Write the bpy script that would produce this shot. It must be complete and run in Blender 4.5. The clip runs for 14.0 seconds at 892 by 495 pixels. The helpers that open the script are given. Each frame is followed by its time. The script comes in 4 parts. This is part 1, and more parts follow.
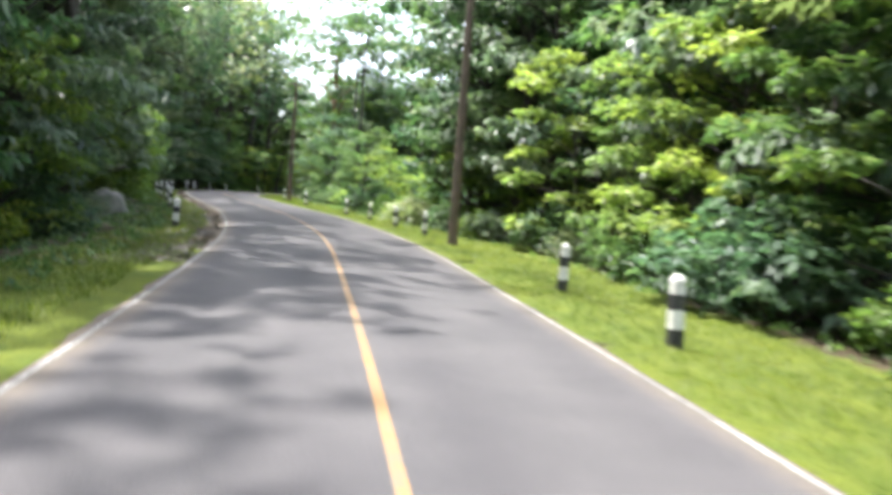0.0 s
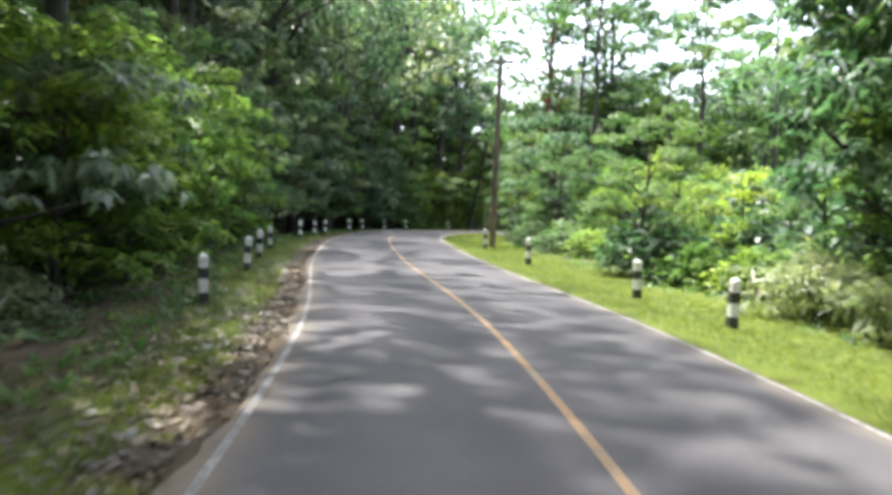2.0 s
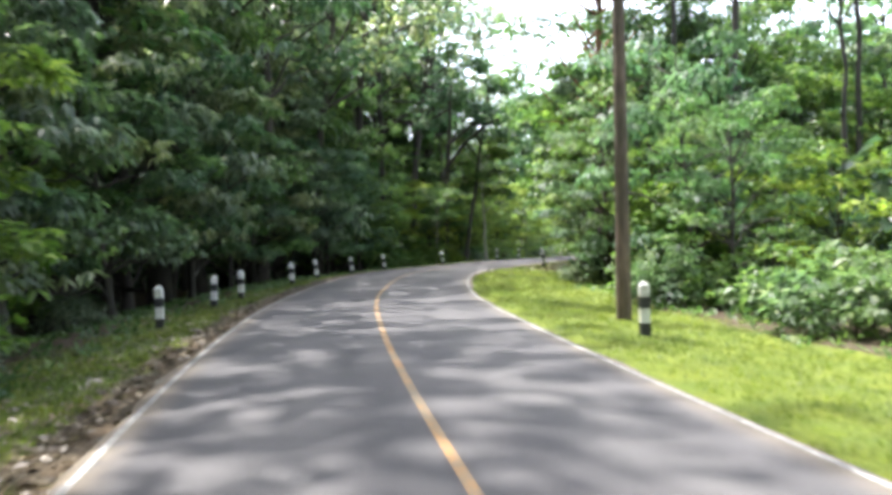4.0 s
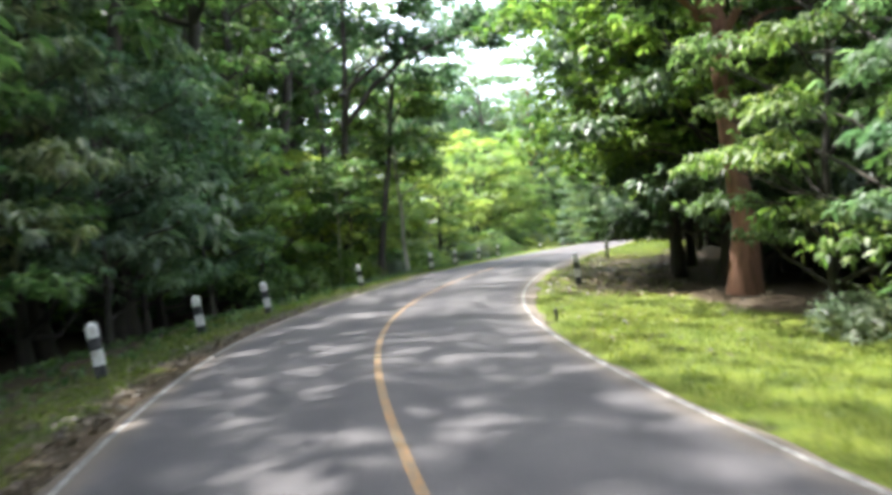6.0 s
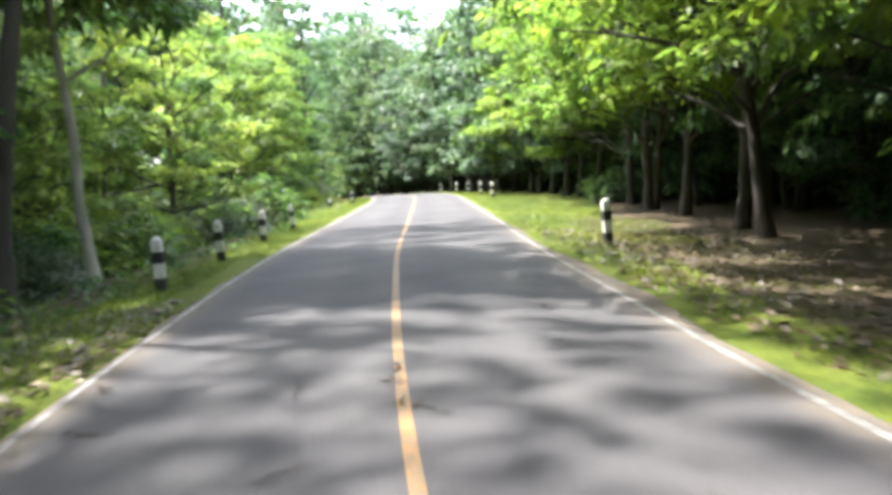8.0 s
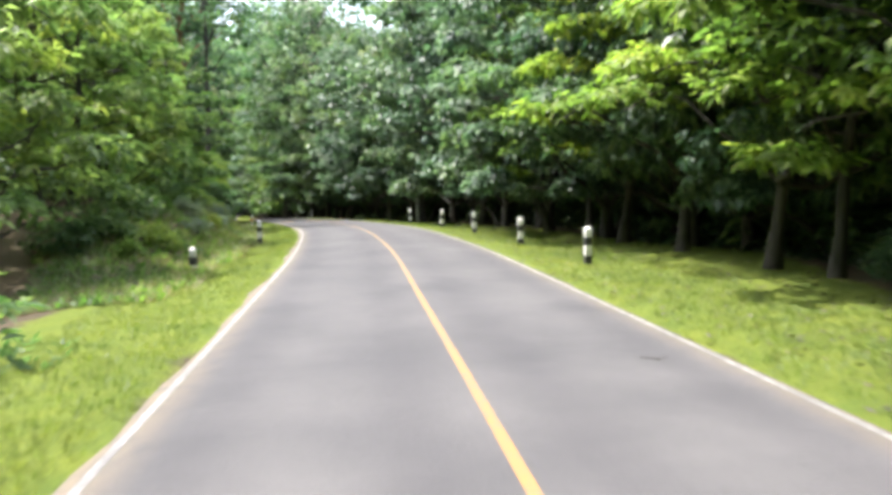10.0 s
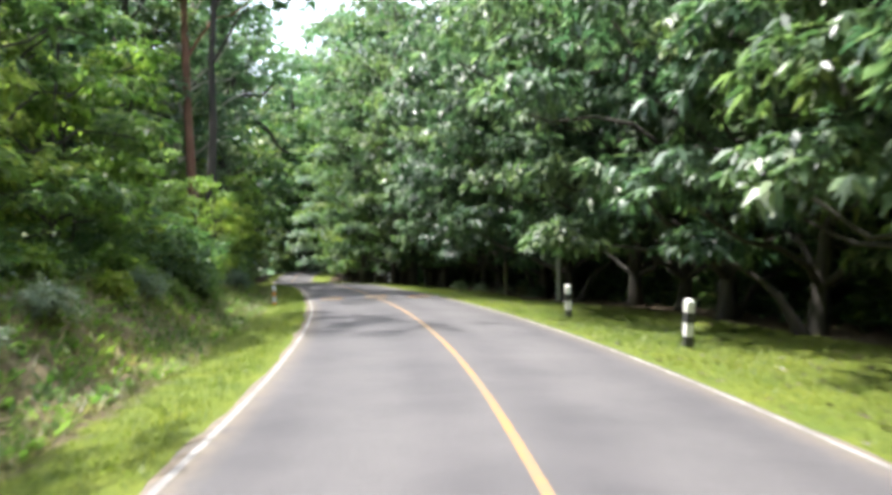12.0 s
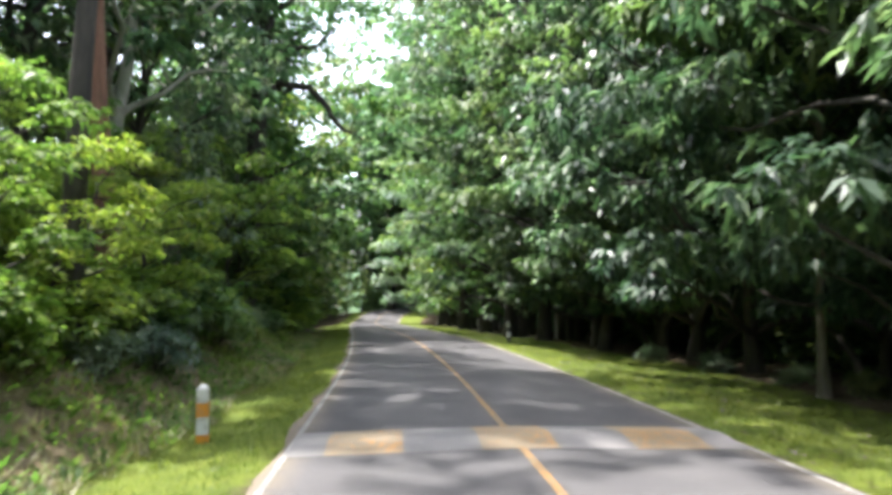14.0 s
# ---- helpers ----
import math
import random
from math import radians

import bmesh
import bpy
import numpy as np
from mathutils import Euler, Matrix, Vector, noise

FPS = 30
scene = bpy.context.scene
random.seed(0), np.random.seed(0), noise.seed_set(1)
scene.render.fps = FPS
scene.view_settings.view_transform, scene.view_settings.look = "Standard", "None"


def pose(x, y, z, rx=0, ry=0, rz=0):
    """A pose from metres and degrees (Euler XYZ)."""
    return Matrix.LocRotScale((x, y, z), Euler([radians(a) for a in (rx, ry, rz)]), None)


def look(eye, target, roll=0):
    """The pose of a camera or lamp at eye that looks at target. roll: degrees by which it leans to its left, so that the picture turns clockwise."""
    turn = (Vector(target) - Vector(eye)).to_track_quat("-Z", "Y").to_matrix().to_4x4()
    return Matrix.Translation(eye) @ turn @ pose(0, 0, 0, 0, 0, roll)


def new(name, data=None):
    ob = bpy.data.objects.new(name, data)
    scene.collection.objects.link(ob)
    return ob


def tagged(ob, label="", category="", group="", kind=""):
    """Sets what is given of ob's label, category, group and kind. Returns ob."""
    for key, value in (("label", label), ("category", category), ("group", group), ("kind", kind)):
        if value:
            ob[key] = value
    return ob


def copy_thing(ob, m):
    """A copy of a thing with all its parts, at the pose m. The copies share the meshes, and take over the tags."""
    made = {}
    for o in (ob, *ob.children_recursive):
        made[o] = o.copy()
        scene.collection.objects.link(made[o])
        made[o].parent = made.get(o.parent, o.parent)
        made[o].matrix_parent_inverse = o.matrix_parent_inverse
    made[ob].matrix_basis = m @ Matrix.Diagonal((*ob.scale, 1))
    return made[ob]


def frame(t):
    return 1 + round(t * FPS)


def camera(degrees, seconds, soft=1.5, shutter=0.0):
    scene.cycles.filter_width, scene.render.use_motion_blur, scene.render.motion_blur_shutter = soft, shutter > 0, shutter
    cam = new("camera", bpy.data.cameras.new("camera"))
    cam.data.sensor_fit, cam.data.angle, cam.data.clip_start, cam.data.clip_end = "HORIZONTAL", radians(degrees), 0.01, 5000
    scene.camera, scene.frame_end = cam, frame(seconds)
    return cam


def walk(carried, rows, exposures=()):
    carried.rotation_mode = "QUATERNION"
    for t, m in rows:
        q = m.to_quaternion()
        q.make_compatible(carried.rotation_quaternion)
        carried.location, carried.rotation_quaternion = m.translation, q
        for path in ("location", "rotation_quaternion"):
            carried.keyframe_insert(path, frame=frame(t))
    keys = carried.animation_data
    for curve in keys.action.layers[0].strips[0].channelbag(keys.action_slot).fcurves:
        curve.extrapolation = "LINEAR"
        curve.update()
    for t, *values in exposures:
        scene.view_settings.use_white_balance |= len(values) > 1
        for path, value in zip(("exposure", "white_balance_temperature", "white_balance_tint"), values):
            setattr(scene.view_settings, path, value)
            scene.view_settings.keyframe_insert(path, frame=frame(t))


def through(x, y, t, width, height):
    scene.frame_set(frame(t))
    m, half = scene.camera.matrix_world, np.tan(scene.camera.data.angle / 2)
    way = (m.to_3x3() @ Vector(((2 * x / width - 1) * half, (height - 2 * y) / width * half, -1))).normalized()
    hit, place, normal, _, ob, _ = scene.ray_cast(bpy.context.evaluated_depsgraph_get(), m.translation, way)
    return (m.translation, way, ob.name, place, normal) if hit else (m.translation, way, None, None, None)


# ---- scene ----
cam = camera(59.84, 14.0, soft=3.9, shutter=0.25)
PATH = [
    (0, (3.722, 23.375, 1.240), (3.303, 25.326, 1.110), 4.33),
    (0.5, (1.206, 28.526, 1.278), (0.500, 30.396, 1.317), 1.59),
    (1, (-1.049, 33.965, 1.419), (-1.866, 35.787, 1.533), 1.28),
    (1.5, (-3.437, 39.325, 1.514), (-4.298, 41.130, 1.490), 1.29),
    (2, (-6.144, 44.492, 1.598), (-7.031, 46.282, 1.508), 2.56),
    (2.5, (-8.883, 49.633, 1.602), (-9.788, 51.414, 1.532), 2.18),
    (3, (-11.850, 54.363, 1.646), (-12.734, 56.156, 1.597), 0.11),
    (3.2, (-12.993, 56.057, 1.699), (-13.868, 57.855, 1.669), -0.55),
    (3.725, (-16.071, 60.635, 1.752), (-16.904, 62.453, 1.722), -0.83),
    (4.25, (-19.014, 65.037, 1.799), (-19.765, 66.891, 1.768), -1.91),
    (4.775, (-21.854, 69.448, 1.831), (-22.520, 71.334, 1.799), -3.00),
    (5.3, (-24.622, 74.049, 1.841), (-25.244, 75.950, 1.811), -3.30),
    (5.5, (-25.759, 75.895, 1.877), (-26.339, 77.808, 1.811), -3.56),
    (6, (-28.086, 80.666, 1.889), (-28.511, 82.620, 1.836), -4.44),
    (6.5, (-30.167, 85.952, 1.857), (-30.289, 87.946, 1.947), -5.91),
    (7, (-31.723, 91.426, 1.856), (-31.778, 93.425, 1.842), -5.91),
    (7.5, (-32.801, 97.080, 1.785), (-32.724, 99.073, 1.633), -5.03),
    (8, (-33.402, 102.778, 1.703), (-33.156, 104.749, 1.474), -3.70),
    (8.2, (-33.568, 105.038, 1.699), (-33.265, 106.999, 1.453), -3.21),
    (8.725, (-33.740, 111.234, 1.658), (-33.421, 113.194, 1.420), -2.86),
    (9.25, (-33.341, 118.106, 1.619), (-32.977, 120.060, 1.402), -2.01),
    (9.775, (-32.628, 125.033, 1.558), (-32.219, 126.981, 1.362), -1.16),
    (10.3, (-31.855, 131.395, 1.454), (-31.430, 133.340, 1.266), -0.80),
    (10.5, (-31.565, 133.666, 1.386), (-31.158, 135.618, 1.233), -1.10),
    (11, (-30.869, 139.795, 1.238), (-30.519, 141.761, 1.138), -1.22),
    (11.5, (-30.356, 145.868, 1.072), (-30.077, 147.847, 1.012), -0.97),
    (12, (-29.956, 151.631, 0.942), (-29.775, 153.623, 0.897), -0.54),
    (12.5, (-29.750, 157.398, 0.796), (-29.683, 159.397, 0.767), -0.65),
    (13, (-29.903, 163.062, 0.602), (-29.911, 165.062, 0.603), 0.14),
    (13.5, (-30.072, 168.428, 0.456), (-30.134, 170.426, 0.485), -0.16),
    (14, (-30.468, 173.322, 0.310), (-30.538, 175.320, 0.359), -0.08),
]
EXPOSURES = [(0.0, 2.4, 6150, 13), (1.5, 2.5, 6150, 13), (3.0, 2.5, 6150, 13), (5.5, 2.95, 6150, 13), (6.5, 2.8, 6150, 13), (8.0, 2.85, 6150, 13), (10.3, 2.3, 6150, 13), (12.0, 2.4, 6150, 13), (13.0, 2.65, 6150, 13), (14.0, 2.65, 6150, 13)]
walk(cam, [(t, look(eye, target, roll)) for t, eye, target, roll in PATH], EXPOSURES)

# ---- daylight: a hazy bright sky and a high sun on the left of the road ----
SUN_ELEVATION, SUN_FROM = 68.0, (-0.92, 0.39)
world = bpy.data.worlds.new("sky")
scene.world = world
world.use_nodes = True
wn = world.node_tree
sky = wn.nodes.new("ShaderNodeTexSky")
sky.sky_type, sky.sun_disc = "NISHITA", False
sky.sun_elevation = radians(SUN_ELEVATION)
sky.sun_rotation = math.atan2(SUN_FROM[0], SUN_FROM[1])
sky.air_density, sky.dust_density, sky.ozone_density = 1.0, 3.0, 1.0
pale = wn.nodes.new("ShaderNodeHueSaturation")
pale.inputs["Saturation"].default_value = 0.45
wn.links.new(sky.outputs[0], pale.inputs["Color"])
wn.links.new(pale.outputs[0], wn.nodes["Background"].inputs["Color"])
wn.nodes["Background"].inputs["Strength"].default_value = 0.15
sun = new("sun", bpy.data.lights.new("sun", "SUN"))
sun.data.energy, sun.data.angle, sun.data.color = 2.9, radians(1.0), (1.0, 0.95, 0.86)
flat = math.cos(radians(SUN_ELEVATION)) / math.hypot(*SUN_FROM)
sun.matrix_world = look((SUN_FROM[0] * flat * 100, SUN_FROM[1] * flat * 100, math.sin(radians(SUN_ELEVATION)) * 100), (0, 0, 0))


# ---- materials ----
def blank(name):
    m = bpy.data.materials.new(name)
    m.use_nodes = True
    return m, m.node_tree, m.node_tree.nodes["Principled BSDF"]


def noise_fac(t, scale, detail=4.0, rough=0.6, stretch=None, space="Position"):
    n = t.nodes.new("ShaderNodeTexNoise")
    n.inputs["Scale"].default_value, n.inputs["Detail"].default_value, n.inputs["Roughness"].default_value = scale, detail, rough
    if space == "Position":
        src = t.nodes.new("ShaderNodeNewGeometry").outputs["Position"]
    else:
        src = t.nodes.new("ShaderNodeTexCoord").outputs["Object"]
    if stretch:
        mp = t.nodes.new("ShaderNodeMapping")
        mp.inputs["Scale"].default_value = stretch
        t.links.new(src, mp.inputs["Vector"])
        src = mp.outputs["Vector"]
    t.links.new(src, n.inputs["Vector"])
    return n.outputs["Fac"]


def ramp(t, fac, stops):
    r = t.nodes.new("ShaderNodeValToRGB")
    e = r.color_ramp.elements
    while len(e) < len(stops):
        e.new(0.5)
    for el, (p, c) in zip(e, stops):
        el.position, el.color = p, (*c, 1.0) if len(c) == 3 else c
    t.links.new(fac, r.inputs["Fac"])
    return r.outputs["Color"]


def mix(t, fac, a, b, how="MIX"):
    n = t.nodes.new("ShaderNodeMixRGB")
    n.blend_type = how
    for k, v in zip(("Fac", "Color1", "Color2"), (fac, a, b)):
        if isinstance(v, (int, float)):
            n.inputs[k].default_value = v
        elif isinstance(v, tuple):
            n.inputs[k].default_value = (*v, 1.0)
        else:
            t.links.new(v, n.inputs[k])
    return n.outputs["Color"]


def bump(t, bsdf, fac, strength, distance=0.02):
    b = t.nodes.new("ShaderNodeBump")
    b.inputs["Strength"].default_value, b.inputs["Distance"].default_value = strength, distance
    t.links.new(fac, b.inputs["Height"])
    t.links.new(b.outputs["Normal"], bsdf.inputs["Normal"])


def attribute(t, name):
    a = t.nodes.new("ShaderNodeAttribute")
    a.attribute_name = name
    return a.outputs["Fac"]


def leaf_material(name, dark, mid, light, through=0.35, rough=0.5, gloss=0.45):
    m, t, b = blank(name)
    g = t.nodes.new("ShaderNodeNewGeometry")
    o = t.nodes.new("ShaderNodeObjectInfo")
    c = ramp(t, g.outputs["Random Per Island"], [(0.0, dark), (0.55, mid), (1.0, light)])
    patch = ramp(t, noise_fac(t, 0.45, 2.0), [(0.35, (0.65, 0.75, 0.75)), (0.7, (1.25, 1.15, 0.9))])
    c = mix(t, 1.0, c, patch, "MULTIPLY")
    own = ramp(t, o.outputs["Random"], [(0.0, (0.75, 0.85, 0.8)), (0.5, (1.0, 1.0, 1.0)), (1.0, (1.25, 1.12, 0.75))])
    c = mix(t, 1.0, c, own, "MULTIPLY")
    t.links.new(c, b.inputs["Base Color"])
    b.inputs["Roughness"].default_value = rough
    b.inputs["Specular IOR Level"].default_value = gloss
    tr = t.nodes.new("ShaderNodeBsdfTranslucent")
    t.links.new(mix(t, 1.0, c, (1.3, 1.55, 1.0), "MULTIPLY"), tr.inputs["Color"])
    mx = t.nodes.new("ShaderNodeMixShader")
    mx.inputs["Fac"].default_value = through
    t.links.new(b.outputs[0], mx.inputs[1])
    t.links.new(tr.outputs[0], mx.inputs[2])
    t.links.new(mx.outputs[0], t.nodes["Material Output"].inputs["Surface"])
    return m


def bark_material(name, a, b_col, scale=6.0):
    m, t, b = blank(name)
    f = noise_fac(t, scale, 6.0, 0.7, (1.0, 1.0, 0.18), "Object")
    f2 = noise_fac(t, 0.9, 3.0)
    c = ramp(t, f, [(0.3, a), (0.7, b_col)])
    c = mix(t, 1.0, c, ramp(t, f2, [(0.35, (0.7, 0.75, 0.65)), (0.65, (1.15, 1.1, 1.05))]), "MULTIPLY")
    t.links.new(c, b.inputs["Base Color"])
    b.inputs["Roughness"].default_value = 0.9
    bump(t, b, f, 0.8, 0.03)
    return m


def paint_material(name, color, wear, wear_color, rough=0.7, scale=14.0):
    m, t, b = blank(name)
    f = noise_fac(t, scale, 8.0, 0.75)
    big = noise_fac(t, 1.3, 3.0)
    mul = t.nodes.new("ShaderNodeMath")
    mul.operation = "MULTIPLY_ADD"
    mul.inputs[1].default_value = 0.35
    t.links.new(big, mul.inputs[0])
    t.links.new(f, mul.inputs[2])
    k = ramp(t, mul.outputs[0], [(wear, (0, 0, 0)), (wear + 0.16, (1, 1, 1))])
    t.links.new(mix(t, k, color, wear_color), b.inputs["Base Color"])
    b.inputs["Roughness"].default_value = rough
    bump(t, b, f, 0.25, 0.005)
    return m


def road_material():
    m, t, b = blank("asphalt")
    grain = noise_fac(t, 90.0, 3.0, 0.7)
    patch = noise_fac(t, 0.55, 4.0, 0.6)
    lane = attribute(t, "track")
    c = ramp(t, grain, [(0.3, (0.045, 0.043, 0.043)), (0.7, (0.092, 0.088, 0.087))])
    c = mix(t, 1.0, c, ramp(t, patch, [(0.3, (0.78, 0.78, 0.8)), (0.7, (1.2, 1.18, 1.17))]), "MULTIPLY")
    c = mix(t, lane, c, mix(t, 1.0, c, (0.78, 0.78, 0.8), "MULTIPLY"))
    dirt = attribute(t, "dirt")
    torn = ramp(t, noise_fac(t, 3.5, 6.0, 0.7), [(0.3, (0, 0, 0)), (0.52, (1, 1, 1))])
    k = mix(t, 1.0, dirt, torn, "MULTIPLY")
    c = mix(t, k, c, (0.13, 0.105, 0.075))
    t.links.new(c, b.inputs["Base Color"])
    b.inputs["Roughness"].default_value = 0.85
    b.inputs["Specular IOR Level"].default_value = 0.3
    bump(t, b, grain, 0.35, 0.006)
    return m


def ground_material():
    m, t, b = blank("forest_ground")
    fine = noise_fac(t, 22.0, 5.0, 0.7)
    mid_n = noise_fac(t, 1.6, 4.0, 0.65)
    litter = ramp(t, fine, [(0.25, (0.028, 0.02, 0.014)), (0.5, (0.07, 0.053, 0.036)), (0.75, (0.14, 0.108, 0.074))])
    earth = ramp(t, mid_n, [(0.35, (0.8, 0.85, 0.8)), (0.65, (1.15, 1.07, 0.95))])
    litter = mix(t, 1.0, litter, earth, "MULTIPLY")
    lawn = ramp(t, fine, [(0.25, (0.05, 0.072, 0.012)), (0.55, (0.108, 0.138, 0.02)), (0.8, (0.18, 0.2, 0.036))])
    lawn = mix(t, 1.0, lawn, ramp(t, mid_n, [(0.3, (0.7, 0.8, 0.8)), (0.7, (1.2, 1.1, 0.9))]), "MULTIPLY")
    g = attribute(t, "lawn")
    add = t.nodes.new("ShaderNodeMath")
    add.operation = "MULTIPLY_ADD"
    add.inputs[1].default_value = 0.9
    t.links.new(mid_n, add.inputs[0])
    t.links.new(g, add.inputs[2])
    k = ramp(t, add.outputs[0], [(0.78, (0, 0, 0)), (0.98, (1, 1, 1))])
    straw = ramp(t, fine, [(0.25, (0.07, 0.055, 0.03)), (0.55, (0.17, 0.135, 0.075)), (0.8, (0.28, 0.23, 0.13))])
    c = mix(t, k, mix(t, attribute(t, "bank"), litter, straw), lawn)
    green = ramp(t, noise_fac(t, 0.9, 6.0, 0.75), [(0.3, (0.018, 0.034, 0.014)), (0.55, (0.045, 0.085, 0.03)), (0.75, (0.085, 0.13, 0.05))])
    c = mix(t, attribute(t, "woods"), c, green)
    t.links.new(c, b.inputs["Base Color"])
    b.inputs["Roughness"].default_value = 0.95
    b.inputs["Specular IOR Level"].default_value = 0.2
    bump(t, b, fine, 0.9, 0.05)
    return m


ASPHALT, GROUND = road_material(), ground_material()
WHITE_LINE = paint_material("white_road_paint", (0.29, 0.278, 0.255), 0.55, (0.1, 0.094, 0.088))
YELLOW_LINE = paint_material("yellow_road_paint", (0.24, 0.122, 0.032), 0.6, (0.13, 0.1, 0.06))
HUMP_WHITE = paint_material("worn_hump_paint", (0.27, 0.255, 0.235), 0.42, (0.12, 0.112, 0.108))
HUMP_YELLOW = paint_material("worn_hump_yellow", (0.36, 0.155, 0.012), 0.5, (0.17, 0.13, 0.08))
POST_WHITE = paint_material("post_white", (0.62, 0.61, 0.57), 0.68, (0.36, 0.34, 0.28), 0.6, 9.0)
POST_BLACK = paint_material("post_black", (0.022, 0.022, 0.024), 0.72, (0.11, 0.105, 0.09), 0.55, 9.0)
POST_ORANGE = paint_material("post_orange", (0.6, 0.24, 0.02), 0.7, (0.4, 0.25, 0.12), 0.6, 9.0)
LEAF_DEEP = leaf_material("leaf_deep", (0.052, 0.09, 0.06), (0.09, 0.148, 0.09), (0.155, 0.22, 0.135), 0.5)
# glossy leaf; its darker colour stands in for shade under the trees
LEAF_GLOSSY_SHADED = leaf_material("leaf_glossy_shaded", (0.04, 0.074, 0.05), (0.076, 0.13, 0.082), (0.175, 0.235, 0.155), 0.42, 0.44, 0.6)
LEAF_MID = leaf_material("leaf_mid", (0.045, 0.09, 0.04), (0.092, 0.157, 0.06), (0.165, 0.225, 0.09), 0.48)
LEAF_BRIGHT = leaf_material("leaf_bright", (0.085, 0.14, 0.03), (0.165, 0.235, 0.055), (0.26, 0.305, 0.085), 0.56)
# greyish leaf, lightened so its colour holds the sheen of the sky
LEAF_GREY_SHEEN = leaf_material("leaf_grey_sheen", (0.085, 0.12, 0.09), (0.15, 0.195, 0.145), (0.26, 0.3, 0.24), 0.46, 0.42, 0.6)
# leaf colour raised to stand in for sunlight on backlit trees
LEAF_PALE_LIT = leaf_material("leaf_pale_lit", (0.11, 0.165, 0.055), (0.2, 0.265, 0.095), (0.3, 0.35, 0.14), 0.56)
GRASS = leaf_material("grass_blade", (0.055, 0.085, 0.014), (0.115, 0.15, 0.022), (0.19, 0.21, 0.042), 0.45)
STRAW = leaf_material("straw", (0.12, 0.1, 0.045), (0.22, 0.18, 0.085), (0.34, 0.29, 0.15), 0.35)
DRY_LEAF = leaf_material("dry_leaf", (0.035, 0.022, 0.014), (0.085, 0.057, 0.036), (0.18, 0.135, 0.09), 0.12)
BARK_DARK = bark_material("bark_dark", (0.022, 0.02, 0.018), (0.07, 0.06, 0.05))
BARK_PALE = bark_material("bark_pale", (0.24, 0.225, 0.2), (0.5, 0.475, 0.43))
BARK_MID = bark_material("bark_mid", (0.07, 0.062, 0.045), (0.19, 0.17, 0.125))
BARK_RED = bark_material("bark_red", (0.1, 0.05, 0.03), (0.26, 0.13, 0.085))
POLE_WOOD = bark_material("pole_wood", (0.06, 0.045, 0.035), (0.16, 0.12, 0.09), 9.0)
ROCK = bark_material("rock", (0.1, 0.1, 0.095), (0.3, 0.3, 0.28), 2.0)
STEEL = paint_material("galvanised_steel", (0.3, 0.31, 0.31), 0.7, (0.16, 0.14, 0.12), 0.45)

# ---- the line of the road: control points of its middle, every 12 m, with its height ----
ROAD = [
    (12.53, -0.76, -0.48), (8.63, 10.59, -0.47), (4.74, 21.95, -0.34), (0.40, 33.06, -0.24), (-4.38, 43.97, -0.10),
    (-10.13, 54.06, 0.02), (-16.98, 63.73, 0.15), (-23.36, 73.65, 0.23), (-28.26, 82.79, 0.18), (-31.81, 92.48, 0.21),
    (-33.14, 103.09, 0.10), (-32.72, 114.63, 0.03), (-31.56, 126.27, -0.14), (-30.38, 137.81, -0.35), (-29.31, 149.32, -0.57),
    (-28.78, 161.01, -0.88), (-29.14, 172.67, -1.31), (-30.16, 184.00, -1.79), (-31.51, 195.78, -2.33), (-33.24, 207.67, -2.89),
    (-35.04, 219.32, -3.61), (-36.73, 229.19, -4.15), (-38.44, 240.07, -4.85), (-40.15, 250.94, -5.51), (-41.76, 262.83, -6.12),
    (-41.85, 274.91, -5.79), (-40.68, 287.09, -5.92), (-39.06, 299.25, -6.21),
]
WIDTH = 5.17


def spline(points, step):
    p = np.array([2 * np.array(points[0]) - points[1], *points, 2 * np.array(points[-1]) - points[-2]], float)
    out = []
    for a, b, c, d in zip(p[:-3], p[1:-2], p[2:-1], p[3:]):
        for u in np.linspace(0, 1, step, endpoint=False):
            out.append(0.5 * (2 * b + (c - a) * u + (2 * a - 5 * b + 4 * c - d) * u**2 + (3 * b - a - 3 * c + d) * u**3))
    return np.array(out + [p[-2]])


MID = spline(ROAD, 24)
STEP = np.hypot(*np.diff(MID[:, :2], axis=0).T)
ARC = np.r_[0, np.cumsum(STEP)]
AHEAD = np.gradient(MID[:, :2], axis=0)
AHEAD /= np.hypot(*AHEAD.T)[:, None]
SIDE = np.c_[AHEAD[:, 1], -AHEAD[:, 0]]
LENGTH = ARC[-1]


def on_road(s, d):
    """The place s metres along the road and d metres to the right of its middle."""
    x = np.interp(s, ARC, MID[:, 0]) + d * np.interp(s, ARC, SIDE[:, 0])
    y = np.interp(s, ARC, MID[:, 1]) + d * np.interp(s, ARC, SIDE[:, 1])
    return x, y


def along(x, y):
    """How far along the road and how far to its right each place lies."""
    x, y = np.atleast_1d(np.asarray(x, float)), np.atleast_1d(np.asarray(y, float))
    s, d = np.empty(len(x)), np.empty(len(x))
    for i in range(0, len(x), 4000):
        px, py = x[i : i + 4000, None] - MID[None, :, 0], y[i : i + 4000, None] - MID[None, :, 1]
        k = (px**2 + py**2).argmin(1)
        j = np.arange(len(k))
        f = px[j, k] * AHEAD[k, 0] + py[j, k] * AHEAD[k, 1]
        s[i : i + 4000] = ARC[k] + np.clip(f, -1, 1)
        side = px[j, k] * SIDE[k, 0] + py[j, k] * SIDE[k, 1]
        d[i : i + 4000] = np.where(side < 0, -1, 1) * np.sqrt(np.maximum(px[j, k] ** 2 + py[j, k] ** 2 - np.clip(f, -1, 1) ** 2, 0))
    return s, d


def smooth(a, b, v):
    u = np.clip((v - a) / (b - a), 0, 1)
    return u * u * (3 - 2 * u)


